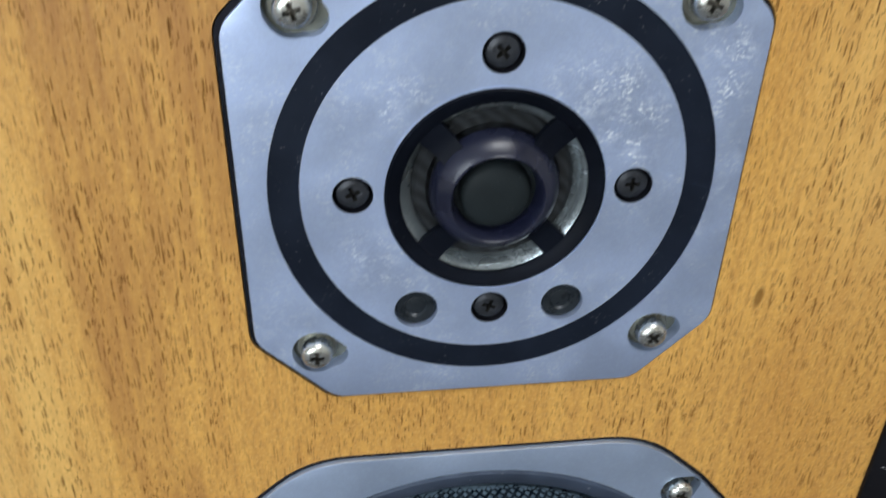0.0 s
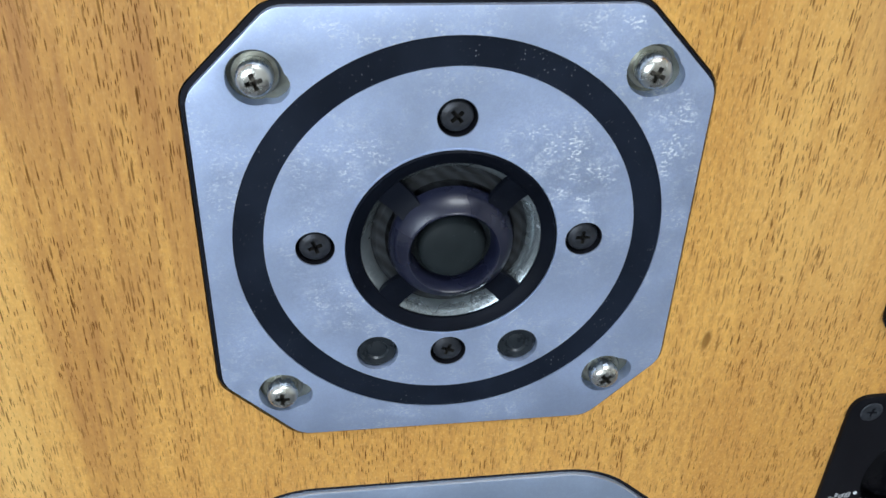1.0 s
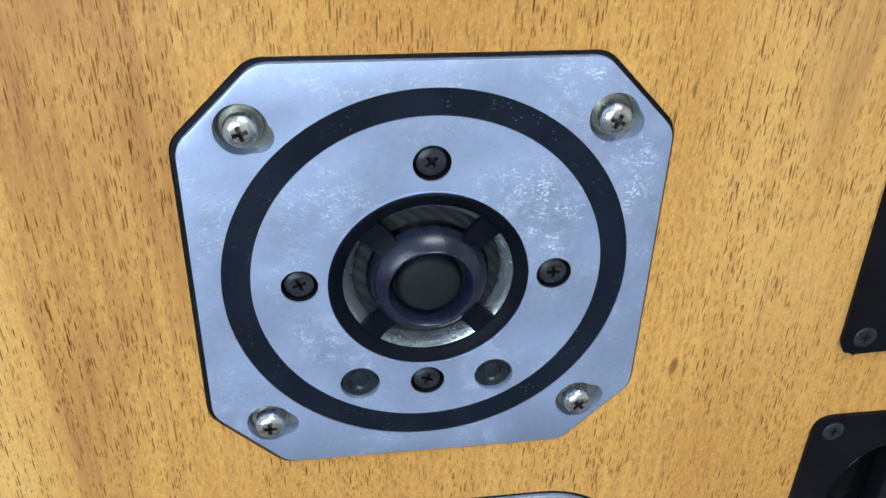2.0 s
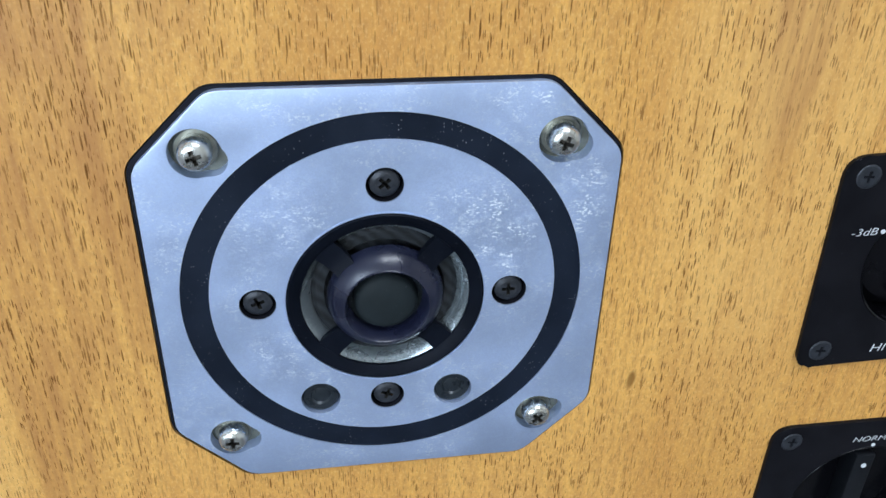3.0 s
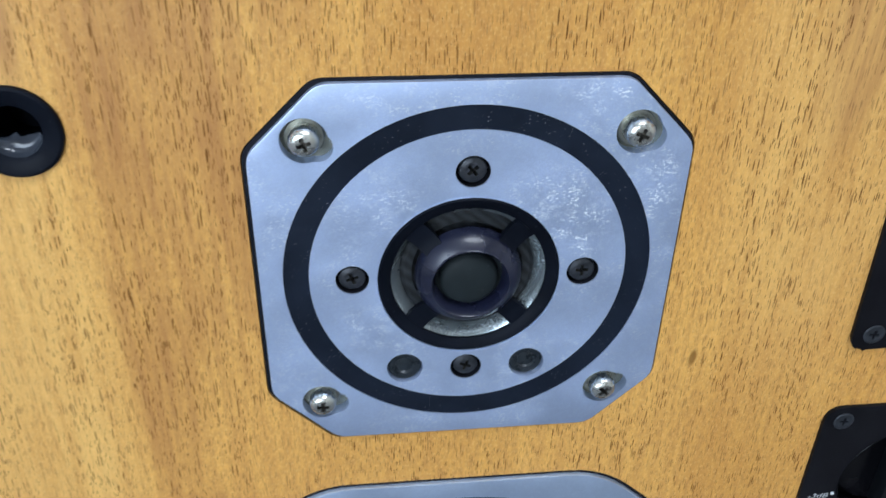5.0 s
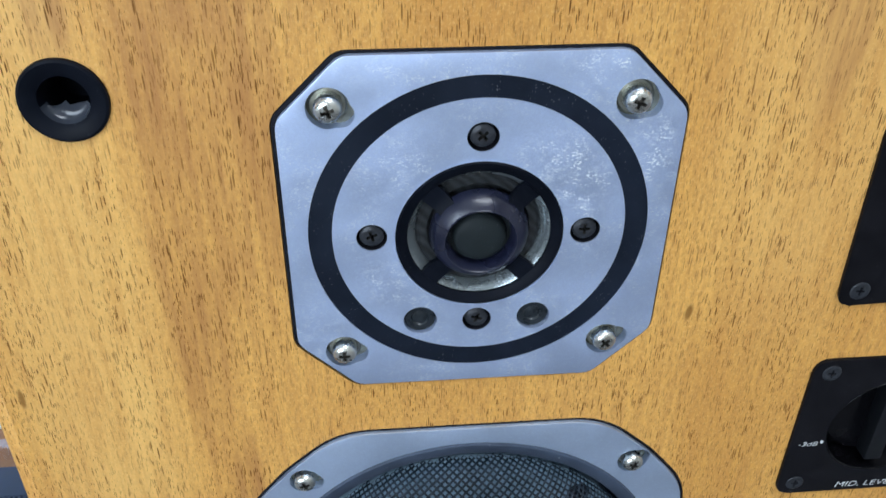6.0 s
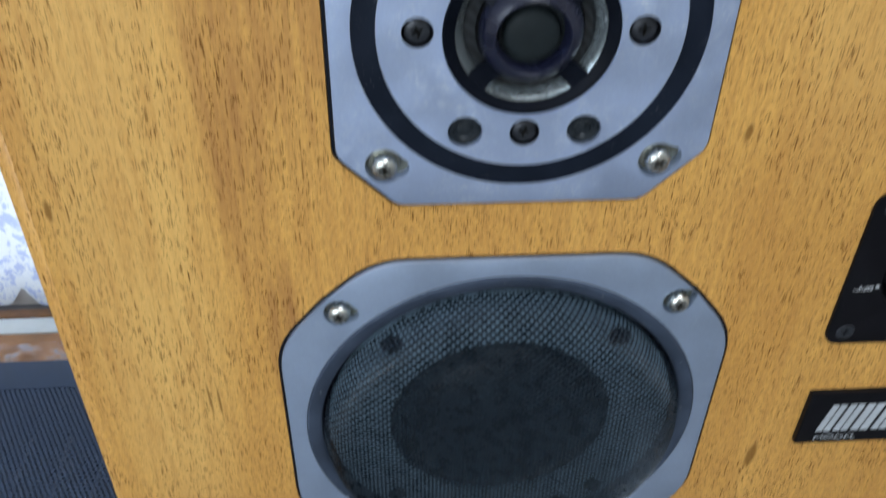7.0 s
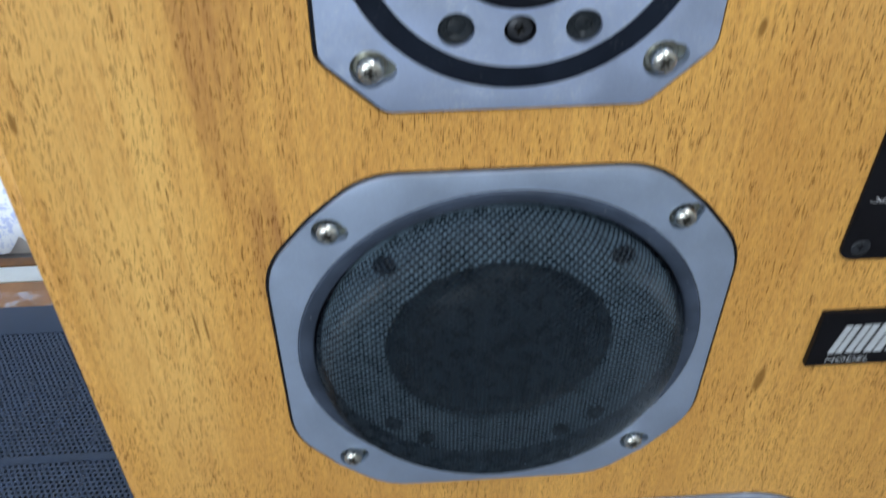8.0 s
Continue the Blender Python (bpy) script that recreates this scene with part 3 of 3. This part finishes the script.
T_OUT = octagon(0.0511, 0.0347, 0.0065, TX, TZ)
M_OUT = []
for qx, qz in ((1, 1), (1, -1), (-1, -1), (-1, 1)):
    arc = [(0.0418, 0.0747), (0.0588, 0.0592), (0.0736, 0.0413)]
    M_OUT += [(qx * x, MZ + qz * z * (1.0 if qz > 0 else 1.018)) for x, z in (arc if qx * qz > 0 else arc[::-1])]
M_OUT = rounded(M_OUT, 0.034, 6)
W_OUT = []
for qx, qz in ((1, 1), (1, -1), (-1, -1), (-1, 1)):
    arc = [(0.070, 0.154), (0.1244, 0.1244), (0.154, 0.070)]
    W_OUT += [(WX + qx * x, WZ + qz * z) for x, z in (arc if qx * qz > 0 else arc[::-1])]
W_OUT = rounded(W_OUT, 0.05, 8)
SOCKETS = [(-0.0984, 0.6210)]


def grown(pts, cx, cz, d):
    out = []
    for x, z in pts:
        v = Vector((x - cx, z - cz))
        v *= 1 + d / v.length
        out.append((cx + v.x, cz + v.y))
    return out


edge = 0.006
HIGH_Z, MID_Z = 0.5797, 0.4973
front = rounded([(SX0 + edge, edge), (SX1 - edge, edge), (SX1 - edge, SZ - edge), (SX0 + edge, SZ - edge)], 0.0005, 1)
holes = [[(x - 0.0003, z + 0.0001) for x, z in grown(T_OUT, TX, TZ, 0.0012)], grown(M_OUT, 0, MZ, 0.0012), grown(W_OUT, WX, WZ, 0.0012)] + [circle(0.0100, 32, x, z) for x, z in SOCKETS]
holes += [circle(0.0216, 48, 0.1385, z) for z in (HIGH_Z, MID_Z)]
part("baffle", slab(front, holes, 0.0, 0.018), VENEER, speaker)
shell = bmesh.new()
turn = [radians(90 * k / 7) for k in range(8)]
left = [(SX0 + edge - edge * math.sin(a), edge - edge * math.cos(a)) for a in turn]
prof = left + [(SX0, SD), (SX1, SD)] + [(SX0 + SX1 - x, y) for x, y in reversed(left)]
low = [shell.verts.new((x, y, edge)) for x, y in prof]
top = [shell.verts.new((x, y, SZ - edge)) for x, y in prof]
bot = [shell.verts.new((x, max(y, edge), 0.0)) for x, y in prof]
lid = [shell.verts.new((x, max(y, edge), SZ)) for x, y in prof]
for a, b in ((low, top), (bot, low), (top, lid)):
    for i in range(len(prof) - 1):
        f = shell.faces.new((a[i], a[i + 1], b[i + 1], b[i]))
        # outermost facets of the rounded front edges take a darker orange than the veneer
        f.material_index = 1 if i in (5, 6, 10, 11) else 0
shell.faces.new(lid)
shell.faces.new(list(reversed(bot)))
for a, b in ((low, bot), (top, lid)):
    shell.faces.new((a[0], a[-1], b[-1], b[0]))
part("cabinet", shell, VENEER, speaker, "oak veneered box with softly rounded front edges", smooth=50).data.materials.append(EDGE_ORANGE)

SILVER_SCREW = screw_mesh("silver_screw", 0.0035, 0.0045, CHROME, 0.5, 0.50, SHADED_NICKEL)
DARK_SCREW = screw_mesh("black_screw", 0.0033, 0.0010, BLACK_SCREW, 0.7, 0.7, SLOT)
PANEL_SCREW = screw_mesh("panel_screw", 0.0031, 0.0006, BLACK_SCREW, 0.3, 0.75)


def recess_outline(cx, cz, lean, size=0.0054):
    """A round screw recess with a small lobe to one side."""
    out = []
    for i in range(40):
        t = 2 * math.pi * i / 40
        r = size
        c = math.cos(t - lean)
        ox, rr = size * 0.61, size * 0.66
        disc = rr * rr - ox * ox * (1 - c * c)
        if disc > 0:
            r = max(r, ox * c + math.sqrt(disc))
        out.append((cx + r * math.cos(t), cz + r * math.sin(t)))
    return out


def screws_in(flange, spots, y, floor_y, leans, size=0.0054):
    for k, ((x, z), lean) in enumerate(zip(spots, leans)):
        part("screw_recess", slab(recess_outline(x, z, lean, size), [], floor_y, floor_y + 0.001), WASHER, flange, "tarnished grey screw recess")
        part("washer", lathe([(size * 0.84, floor_y), (size * 0.84, floor_y - 0.0007), (size * 0.80, floor_y - 0.0009), (0.0034, floor_y - 0.0009), (0.0034, floor_y)], 32, x, z), DULL_NICKEL, flange, "dull nickel washer")
        s = part("screw", SILVER_SCREW, None, flange, "shiny cross-head screw")
        placed(s, x, y, z, (0.2, 0.9, 1.3, 0.5)[k % 4])


def tweeter():
    # black rim set in the cutout gap, drawing the dark line round the flange
    part("tweeter_gap_rim", slab([(x - 0.0003, z + 0.0001) for x, z in grown(T_OUT, TX, TZ, 0.0009)], [grown(T_OUT, TX, TZ, -0.0012)], 0.0004, 0.006), RUBBER, speaker, "black rim in the gap round the tweeter")
    spots = [(sx * 0.0379, TZ + sz * 0.0380) for sx, sz in ((-1, 1), (1, 1), (1, -1), (-1, -1))]
    small = [(0, 0.6085), (-0.0287, 0.5800), (0.0285, 0.5797), (0, 0.5510)]
    dots = [(-0.0161, 0.5515), (0.0161, 0.5514)]
    groove_y = -0.0006
    leans = [radians(a) for a in (-30, -25, 15, -10)]
    outer = [recess_outline(x, z, a) for (x, z), a in zip(spots, leans)]
    fl = part("tweeter", slab(T_OUT, [circle(0.0453, 96, 0, 0.5797)] + outer, -0.0010, 0.004, 0.0003), TWEETER_METAL, speaker, "silver blasted aluminium tweeter flange with cut corners")
    part("painted_ring", lathe([(0.0454, -0.0007), (0.0390, -0.0007)], 96, 0, 0.5797), RING_PAINT, fl, "black painted ring")
    disc_holes = [circle(0.0226, 72, 0, GZ)] + [circle(0.0041, 28, x, z) for x, z in small] + [circle(0.0047, 28, x, z) for x, z in dots]
    part("inner_plate", slab(circle(0.0391, 96, 0, 0.5799), disc_holes, -0.0010, 0.004), TWEETER_METAL, fl, "silver aluminium inner plate with pale oxide specks")
    screws_in(fl, spots, 0.0012, 0.0022, leans)
    for k, (x, z) in enumerate(small):
        # black sleeve added over the metal hole walls to darken each well
        part("screw_well", lathe([(0.00404, -0.0007), (0.00402, 0.0021), (0.0, 0.0022)], 28, x, z), RUBBER, fl)
        placed(part("black_screw", DARK_SCREW, None, fl, "black cross-head screw"), x, 0.0006, z, 0.35 * k)
    for x, z in dots:
        part("plug", lathe([(0.0046, 0.0012), (0.0044, 0.0002), (0.0040, -0.0001), (0.0026, 0.0001), (0.0022, 0.0006), (0.0016, 0.0004), (0.0, 0.0003)], 28, x, z), PLUG, fl, "dark round plug")
    # guard: outer ring, four spokes and the domed centre ring
    part("guard_ring", lathe([(0.0226, 0.0030), (0.0225, -0.0008), (0.0221, -0.0012), (0.0196, -0.0004), (0.0193, -0.0001), (0.0193, 0.0006)], 72, 0, GZ), GUARD, fl, "black plastic guard ring")
    part("guard_lip", lathe([(0.0230, -0.0009), (0.02295, -0.0011), (0.0228, -0.0011), (0.0227, -0.0008)], 72, 0, GZ), TWEETER_METAL, fl, "bright turned edge round the guard")
    for k in range(4):
        a = radians(45 + 90 * k)
        sp = bmesh.new()
        prof = [(0.0192, -0.0001), (0.0165, 0.0002), (0.0140, -0.0002), (0.0122, -0.0012)]
        rows = []
        for r, y in prof:
            w = 0.0029 * (0.65 + 0.35 * r / 0.0192)
            row = []
            for s, dy in ((-1, 0.0016), (-1, 0.0), (1, 0.0), (1, 0.0016)):
                ca, sa = math.cos(a), math.sin(a)
                row.append(sp.verts.new((r * ca - s * w * sa, y + dy, GZ + r * sa + s * w * ca)))
            rows.append(row)
        for r0, r1 in zip(rows, rows[1:]):
            for i in range(4):
                sp.faces.new((r0[i - 1], r0[i], r1[i], r1[i - 1]))
        sp.faces.new(rows[0])
        sp.faces.new(rows[-1])
        part("guard_spoke", sp, GUARD, fl)
    dome = [(0.0134 * math.cos(radians(t)), 0.0014 - 0.0076 * math.sin(radians(t))) for t in (0, 8, 16, 24, 31, 37, 42, 44)]
    dome += [(0.0096, -0.0041), (0.0093, -0.0038), (0.0088, -0.0010), (0.0085, 0.0010)]
    part("guard_dome", lathe(dome, 64, 0, GZ), GUARD_DOME, fl, "satin black domed centre ring", smooth=50)
    part("dome", lathe([(0.0086, 0.0010), (0.0075, 0.0009), (0.0072, -0.0008), (0.0069, -0.0016), (0.0062, -0.0021), (0.0045, -0.0026), (0.002, -0.0028), (0.0, -0.0028)], 48, 0, GZ), CAP_CLOTH, fl, "matt black soft dome")
    part("throat", lathe([(0.0225, 0.0030), (0.0195, 0.0007), (0.0191, 0.0009), (0.0172, 0.0030), (0.0169, 0.0042)], 64, 0, GZ), THROAT, fl, "bare scuffed metal throat ring")
    part("surround", lathe([(0.0172, 0.0040), (0.0158, 0.0030), (0.0140, 0.0030), (0.0126, 0.0050), (0.0, 0.006)], 64, 0, GZ), CLOTH, fl, "dark ribbed cloth surround")


def midrange():
    part("midrange_gap_rim", slab(grown(M_OUT, 0, MZ, 0.0010), [grown(M_OUT, 0, MZ, -0.0012)], 0.0003, 0.006), RUBBER, speaker, "black rim in the gap round the midrange driver")
    spots = [(sx * 0.0535, MZ + sz * 0.0555) for sx, sz in ((-1, 1), (1, 1), (1, -1), (-1, -1))]
    leans = [radians(a) for a in (-15, 35, 10, 20)]
    fl = part("midrange", slab(M_OUT, [circle(0.0679, 96, 0, MZ + 0.0004)] + [recess_outline(x, z, a, 0.0049) for (x, z), a in zip(spots, leans)], -0.0010, 0.004, 0.0006), MID_METAL, speaker, "silver satin aluminium midrange flange with cut corners")
    screws_in(fl, spots, 0.0012, 0.0022, leans, 0.0049)
    part("trim_ring", lathe([(0.0679, 0.002), (0.0678, -0.0010), (0.0672, -0.0016), (0.0634, -0.0010), (0.0627, -0.0004), (0.0624, 0.004)], 96, 0, MZ + 0.0004), TRIM, fl, "blue-black trim ring with dusty edge")
    back_holes = [circle(0.0390, 64, 0, MZ - 0.001)]
    part("backplate", slab(circle(0.0604, 72, 0, MZ), back_holes, 0.0014, 0.004), MID_PLATE, fl, "dark grey plate behind the mesh")
    # black ring puts the shade of the gap between trim and mesh into colour
    part("gap_shade_ring", lathe([(0.0626, 0.0030), (0.0612, 0.0045), (0.0600, 0.0045)], 72, 0, MZ), RUBBER, fl)
    for x, z, r in ((-0.0375, 0.0395, 0.0036), (0.0375, 0.0395, 0.0036), (-0.0375, -0.0395, 0.0032), (0.0375, -0.0395, 0.0032), (-0.0255, -0.0490, 0.0034), (0.0255, -0.0490, 0.0034)):
        part("bolt", lathe([(r, 0.0013), (r, 0.0004), (r * 0.8, -0.0002), (r * 0.45, -0.0002), (r * 0.4, 0.0008), (0, 0.0008)], 20, x, MZ + z), RUBBER, fl)
    part("dome", lathe([(0.0392, 0.003), (0.0368, 0.0050), (0.0345, 0.003)] + [(0.0345 * math.cos(radians(t)), 0.003 - 0.0095 * math.sin(radians(t))) for t in range(10, 91, 10)], 64, 0, MZ - 0.001), MID_DOME, fl, "black soft dome behind the mesh")
    R, P = 0.0619, 0.0160
    rr = np.concatenate([np.linspace(0, 0.9, 40), np.linspace(0.9, 1.0, 121)[1:]])
    pp = P * np.sqrt(np.clip(1 - rr ** 8, 0, 1))
    arc = np.concatenate([[0], np.cumsum(np.hypot(np.diff(rr * R), np.diff(pp)))])

    def cover(u, v, d):
        a = max(1e-9, math.hypot(u, v))
        r = float(np.interp(a, arc, rr)) * R
        return (u * r / a, -float(np.interp(a, arc, pp)) - 0.0002 + d, MZ + v * r / a)

    dx, dz = 0.0027, 0.00128
    sheet_part("mesh_cover", perforated(64, 128, dx, dz, 0.001, cover, lambda u, v: math.hypot(u, v) < arc[-1] - 0.0002, 0.0007, 0.66), MESH, fl, "bulging dark wire mesh cover")


def woofer():
    part("woofer_gap_rim", slab(grown(W_OUT, WX, WZ, 0.0010), [grown(W_OUT, WX, WZ, -0.0012)], 0.0003, 0.006), RUBBER, speaker, "black rim in the gap round the woofer")
    spots = [(WX + sx * 0.1120, WZ + sz * 0.1120) for sx, sz in ((-1, 1), (1, 1), (1, -1), (-1, -1))]
    fl = part("woofer", slab(W_OUT, [circle(0.1425, 128, WX, WZ)] + [circle(0.0050, 32, x, z) for x, z in spots], -0.0012, 0.004, 0.0005), MID_METAL, speaker, "silver satin aluminium woofer flange with rounded corners")
    for k, (x, z) in enumerate(spots):
        part("screw_recess", lathe([(0.0050, -0.0006), (0.0046, 0.0014), (0.0, 0.0015)], 32, x, z), WASHER, fl, "tarnished grey screw recess")
        placed(part("screw", SILVER_SCREW, None, fl, "shiny cross-head screw"), x, 0.0001, z, 0.3 + 0.5 * k)
    part("surround", lathe([(0.1427, 0.002), (0.142, -0.0012), (0.140, -0.0016), (0.136, 0.001), (0.131, -0.004), (0.125, -0.0055), (0.119, -0.003), (0.116, 0.003)], 96, WX, WZ), RUBBER, fl, "black rubber surround")
    part("cone", lathe([(0.1165, 0.0025), (0.09, 0.018), (0.048, 0.044)], 96, WX, WZ), CONE, fl, "black paper cone")
    part("dust_cap", lathe([(0.049, 0.0435), (0.044, 0.034), (0.03, 0.027), (0.012, 0.0235), (0, 0.023)], 64, WX, WZ), CONE, fl, "black domed dust cap")


def control_panel(cz, legend, marks, pointer, tilt=0.0):
    """A black plate with a deep round well and a recessed knob with a grip bar."""
    x0, x1, h = 0.1066, 0.1704, 0.0305
    cx = (x0 + x1) / 2
    outline = rounded([(x1, cz - h), (x1, cz + h), (x0, cz + h), (x0, cz - h)], 0.0058, 7)
    pl = part("control_panel", slab(outline, [circle(0.0205, 64, cx, cz)], -0.0012, 0.001, 0.0003), PANEL, speaker, label=legend + " control panel in black with white print")
    for sx, sz in ((x0 + 0.0062, cz - 0.0252), (x0 + 0.0062, cz + 0.0252), (x1 - 0.0062, cz - 0.0252), (x1 - 0.0062, cz + 0.0252)):
        placed(part("screw", PANEL_SCREW, None, pl, "dull black screw"), sx, -0.0009, sz, 0.4)
    part("well", lathe([(0.0206, -0.0009), (0.0203, -0.0013), (0.0199, -0.0010), (0.0197, 0.0095), (0.0, 0.0096)], 64, cx, cz), KNOB, pl, "glossy black dished well")
    part("knob", lathe([(0.0178, 0.0095), (0.0177, 0.0066), (0.0170, 0.0058), (0.0, 0.0056)], 56, cx, cz), KNOB, pl, "glossy black rotary knob")
    grip = box(-0.0031, 0.0031, -0.0006, 0.0060, -0.0166, 0.0166, 0.0007)
    bmesh.ops.rotate(grip, verts=grip.verts, matrix=Matrix.Rotation(pointer, 3, "Y"))
    bmesh.ops.translate(grip, verts=grip.verts, vec=(cx, 0, cz))
    part("grip", grip, GRIP, pl, "raised grip bar of the knob")
    d = 0.0125
    part("pointer_dot", lathe([(0.0008, -0.0005), (0.0008, -0.0008), (0, -0.0008)], 16, cx + d * math.sin(pointer), cz + d * math.cos(pointer)), INK, pl, "white pointer dot")
    for what, x, z, size, al, dot in marks:
        text("lettering", what, x, -0.00136, z, size, INK, pl, 0.22, al)
        if dot:
            part("mark", lathe([(0.0006, -0.0012), (0.0006, -0.0014), (0, -0.0014)], 16, dot[0], dot[1]), INK, pl)
    pivot = Vector((x0, 0, cz - h))
    pl.matrix_basis = Matrix.Translation(pivot) @ Matrix.Rotation(tilt, 4, "Y") @ Matrix.Translation(-pivot)
    return pl


def badge():
    x0, z0, z1 = 0.1096, 0.4166, 0.4431
    bd2 = part("badge", slab(rounded([(0.172, z0), (0.172, z1), (x0, z1), (x0, z0)], 0.0009, 3), [], -0.0022, 0.0005, 0.0004), PANEL, speaker, "black name badge with silver marks")
    x = 0.1160
    for w in (0.0064, 0.0066, 0.0078, 0.0066, 0.0068, 0.0066):
        lean = 0.0030
        bars = bmesh.new()
        za, zb = 0.4231, 0.4371
        for o in (0.0, w * 0.46):
            sw = w * 0.36
            f = [bars.verts.new((x + o + k, -0.0021, z)) for k, z in ((0, za), (sw, za), (sw + lean, zb), (lean, zb))]
            g = [bars.verts.new((v.co.x, -0.00236, v.co.z)) for v in f]
            bars.faces.new(g)
            for i in range(4):
                bars.faces.new((f[i - 1], f[i], g[i], g[i - 1]))
        part("badge_mark", bars, BADGE_INK, bd2)
        x += w
    text("lettering", "MODEL", 0.1158, -0.00235, 0.4184, 0.0047, BADGE_INK, bd2, 0.15)
    return bd2


def grille_socket(x, z):
    """A rubber cup for the grille peg, with a torn shiny lip along its lower side."""
    sk = part("grille_socket", lathe([(0.0101, 0.004), (0.0105, -0.0004), (0.0103, -0.0010), (0.0097, -0.0013), (0.0070, -0.0009), (0.0060, -0.0002), (0.0055, 0.0030), (0.0050, 0.014), (0, 0.0142)], 48, x, z), GUARD, speaker, "round black rubber socket for the grille peg")
    rng = random.Random(5)
    lip = bmesh.new()
    rings = []
    for k in range(25):
        a = radians(195 + 150 * k / 24)
        end = 0.0012 + 0.0006 * math.sin(k * 0.45 + 1) + rng.uniform(-0.0001, 0.0001) + 0.0036 * (abs(k - 12) / 12) ** 2
        row = [(0.0060, -0.0002), (0.0056, 0.0008), (0.0050, 0.0018), ((end + 0.0050) / 2, 0.0021), (end, 0.0017), (end, 0.0020), (0.0049, 0.0024)]
        rings.append([lip.verts.new((x + r * math.cos(a), y, z + r * math.sin(a))) for r, y in row])
    for a, b in zip(rings, rings[1:]):
        for n in range(6):
            lip.faces.new((a[n], a[n + 1], b[n + 1], b[n]))
    part("socket_lip", lip, LIP, sk, "torn glossy lip of the socket", smooth=60)


tweeter()
midrange()
woofer()
control_panel(HIGH_Z, "high level", [("-3dB", 0.1190, 0.5890, 0.0035, "RIGHT", (0.1205, 0.5897)), ("HIGH LEVEL", 0.1385, 0.5526, 0.0043, "CENTER", None)], radians(0), radians(-1.6))
control_panel(MID_Z, "middle level", [("-3dB", 0.1160, 0.4903, 0.0034, "RIGHT", (0.1174, 0.4918)), ("MID. LEVEL", 0.1385, 0.4688, 0.0043, "CENTER", None),
              ("NORMAL", 0.1385, 0.5203, 0.0033, "CENTER", (0.1385, 0.5186))], radians(0))
badge()
for sx, sz in SOCKETS:
    grille_socket(sx, sz)
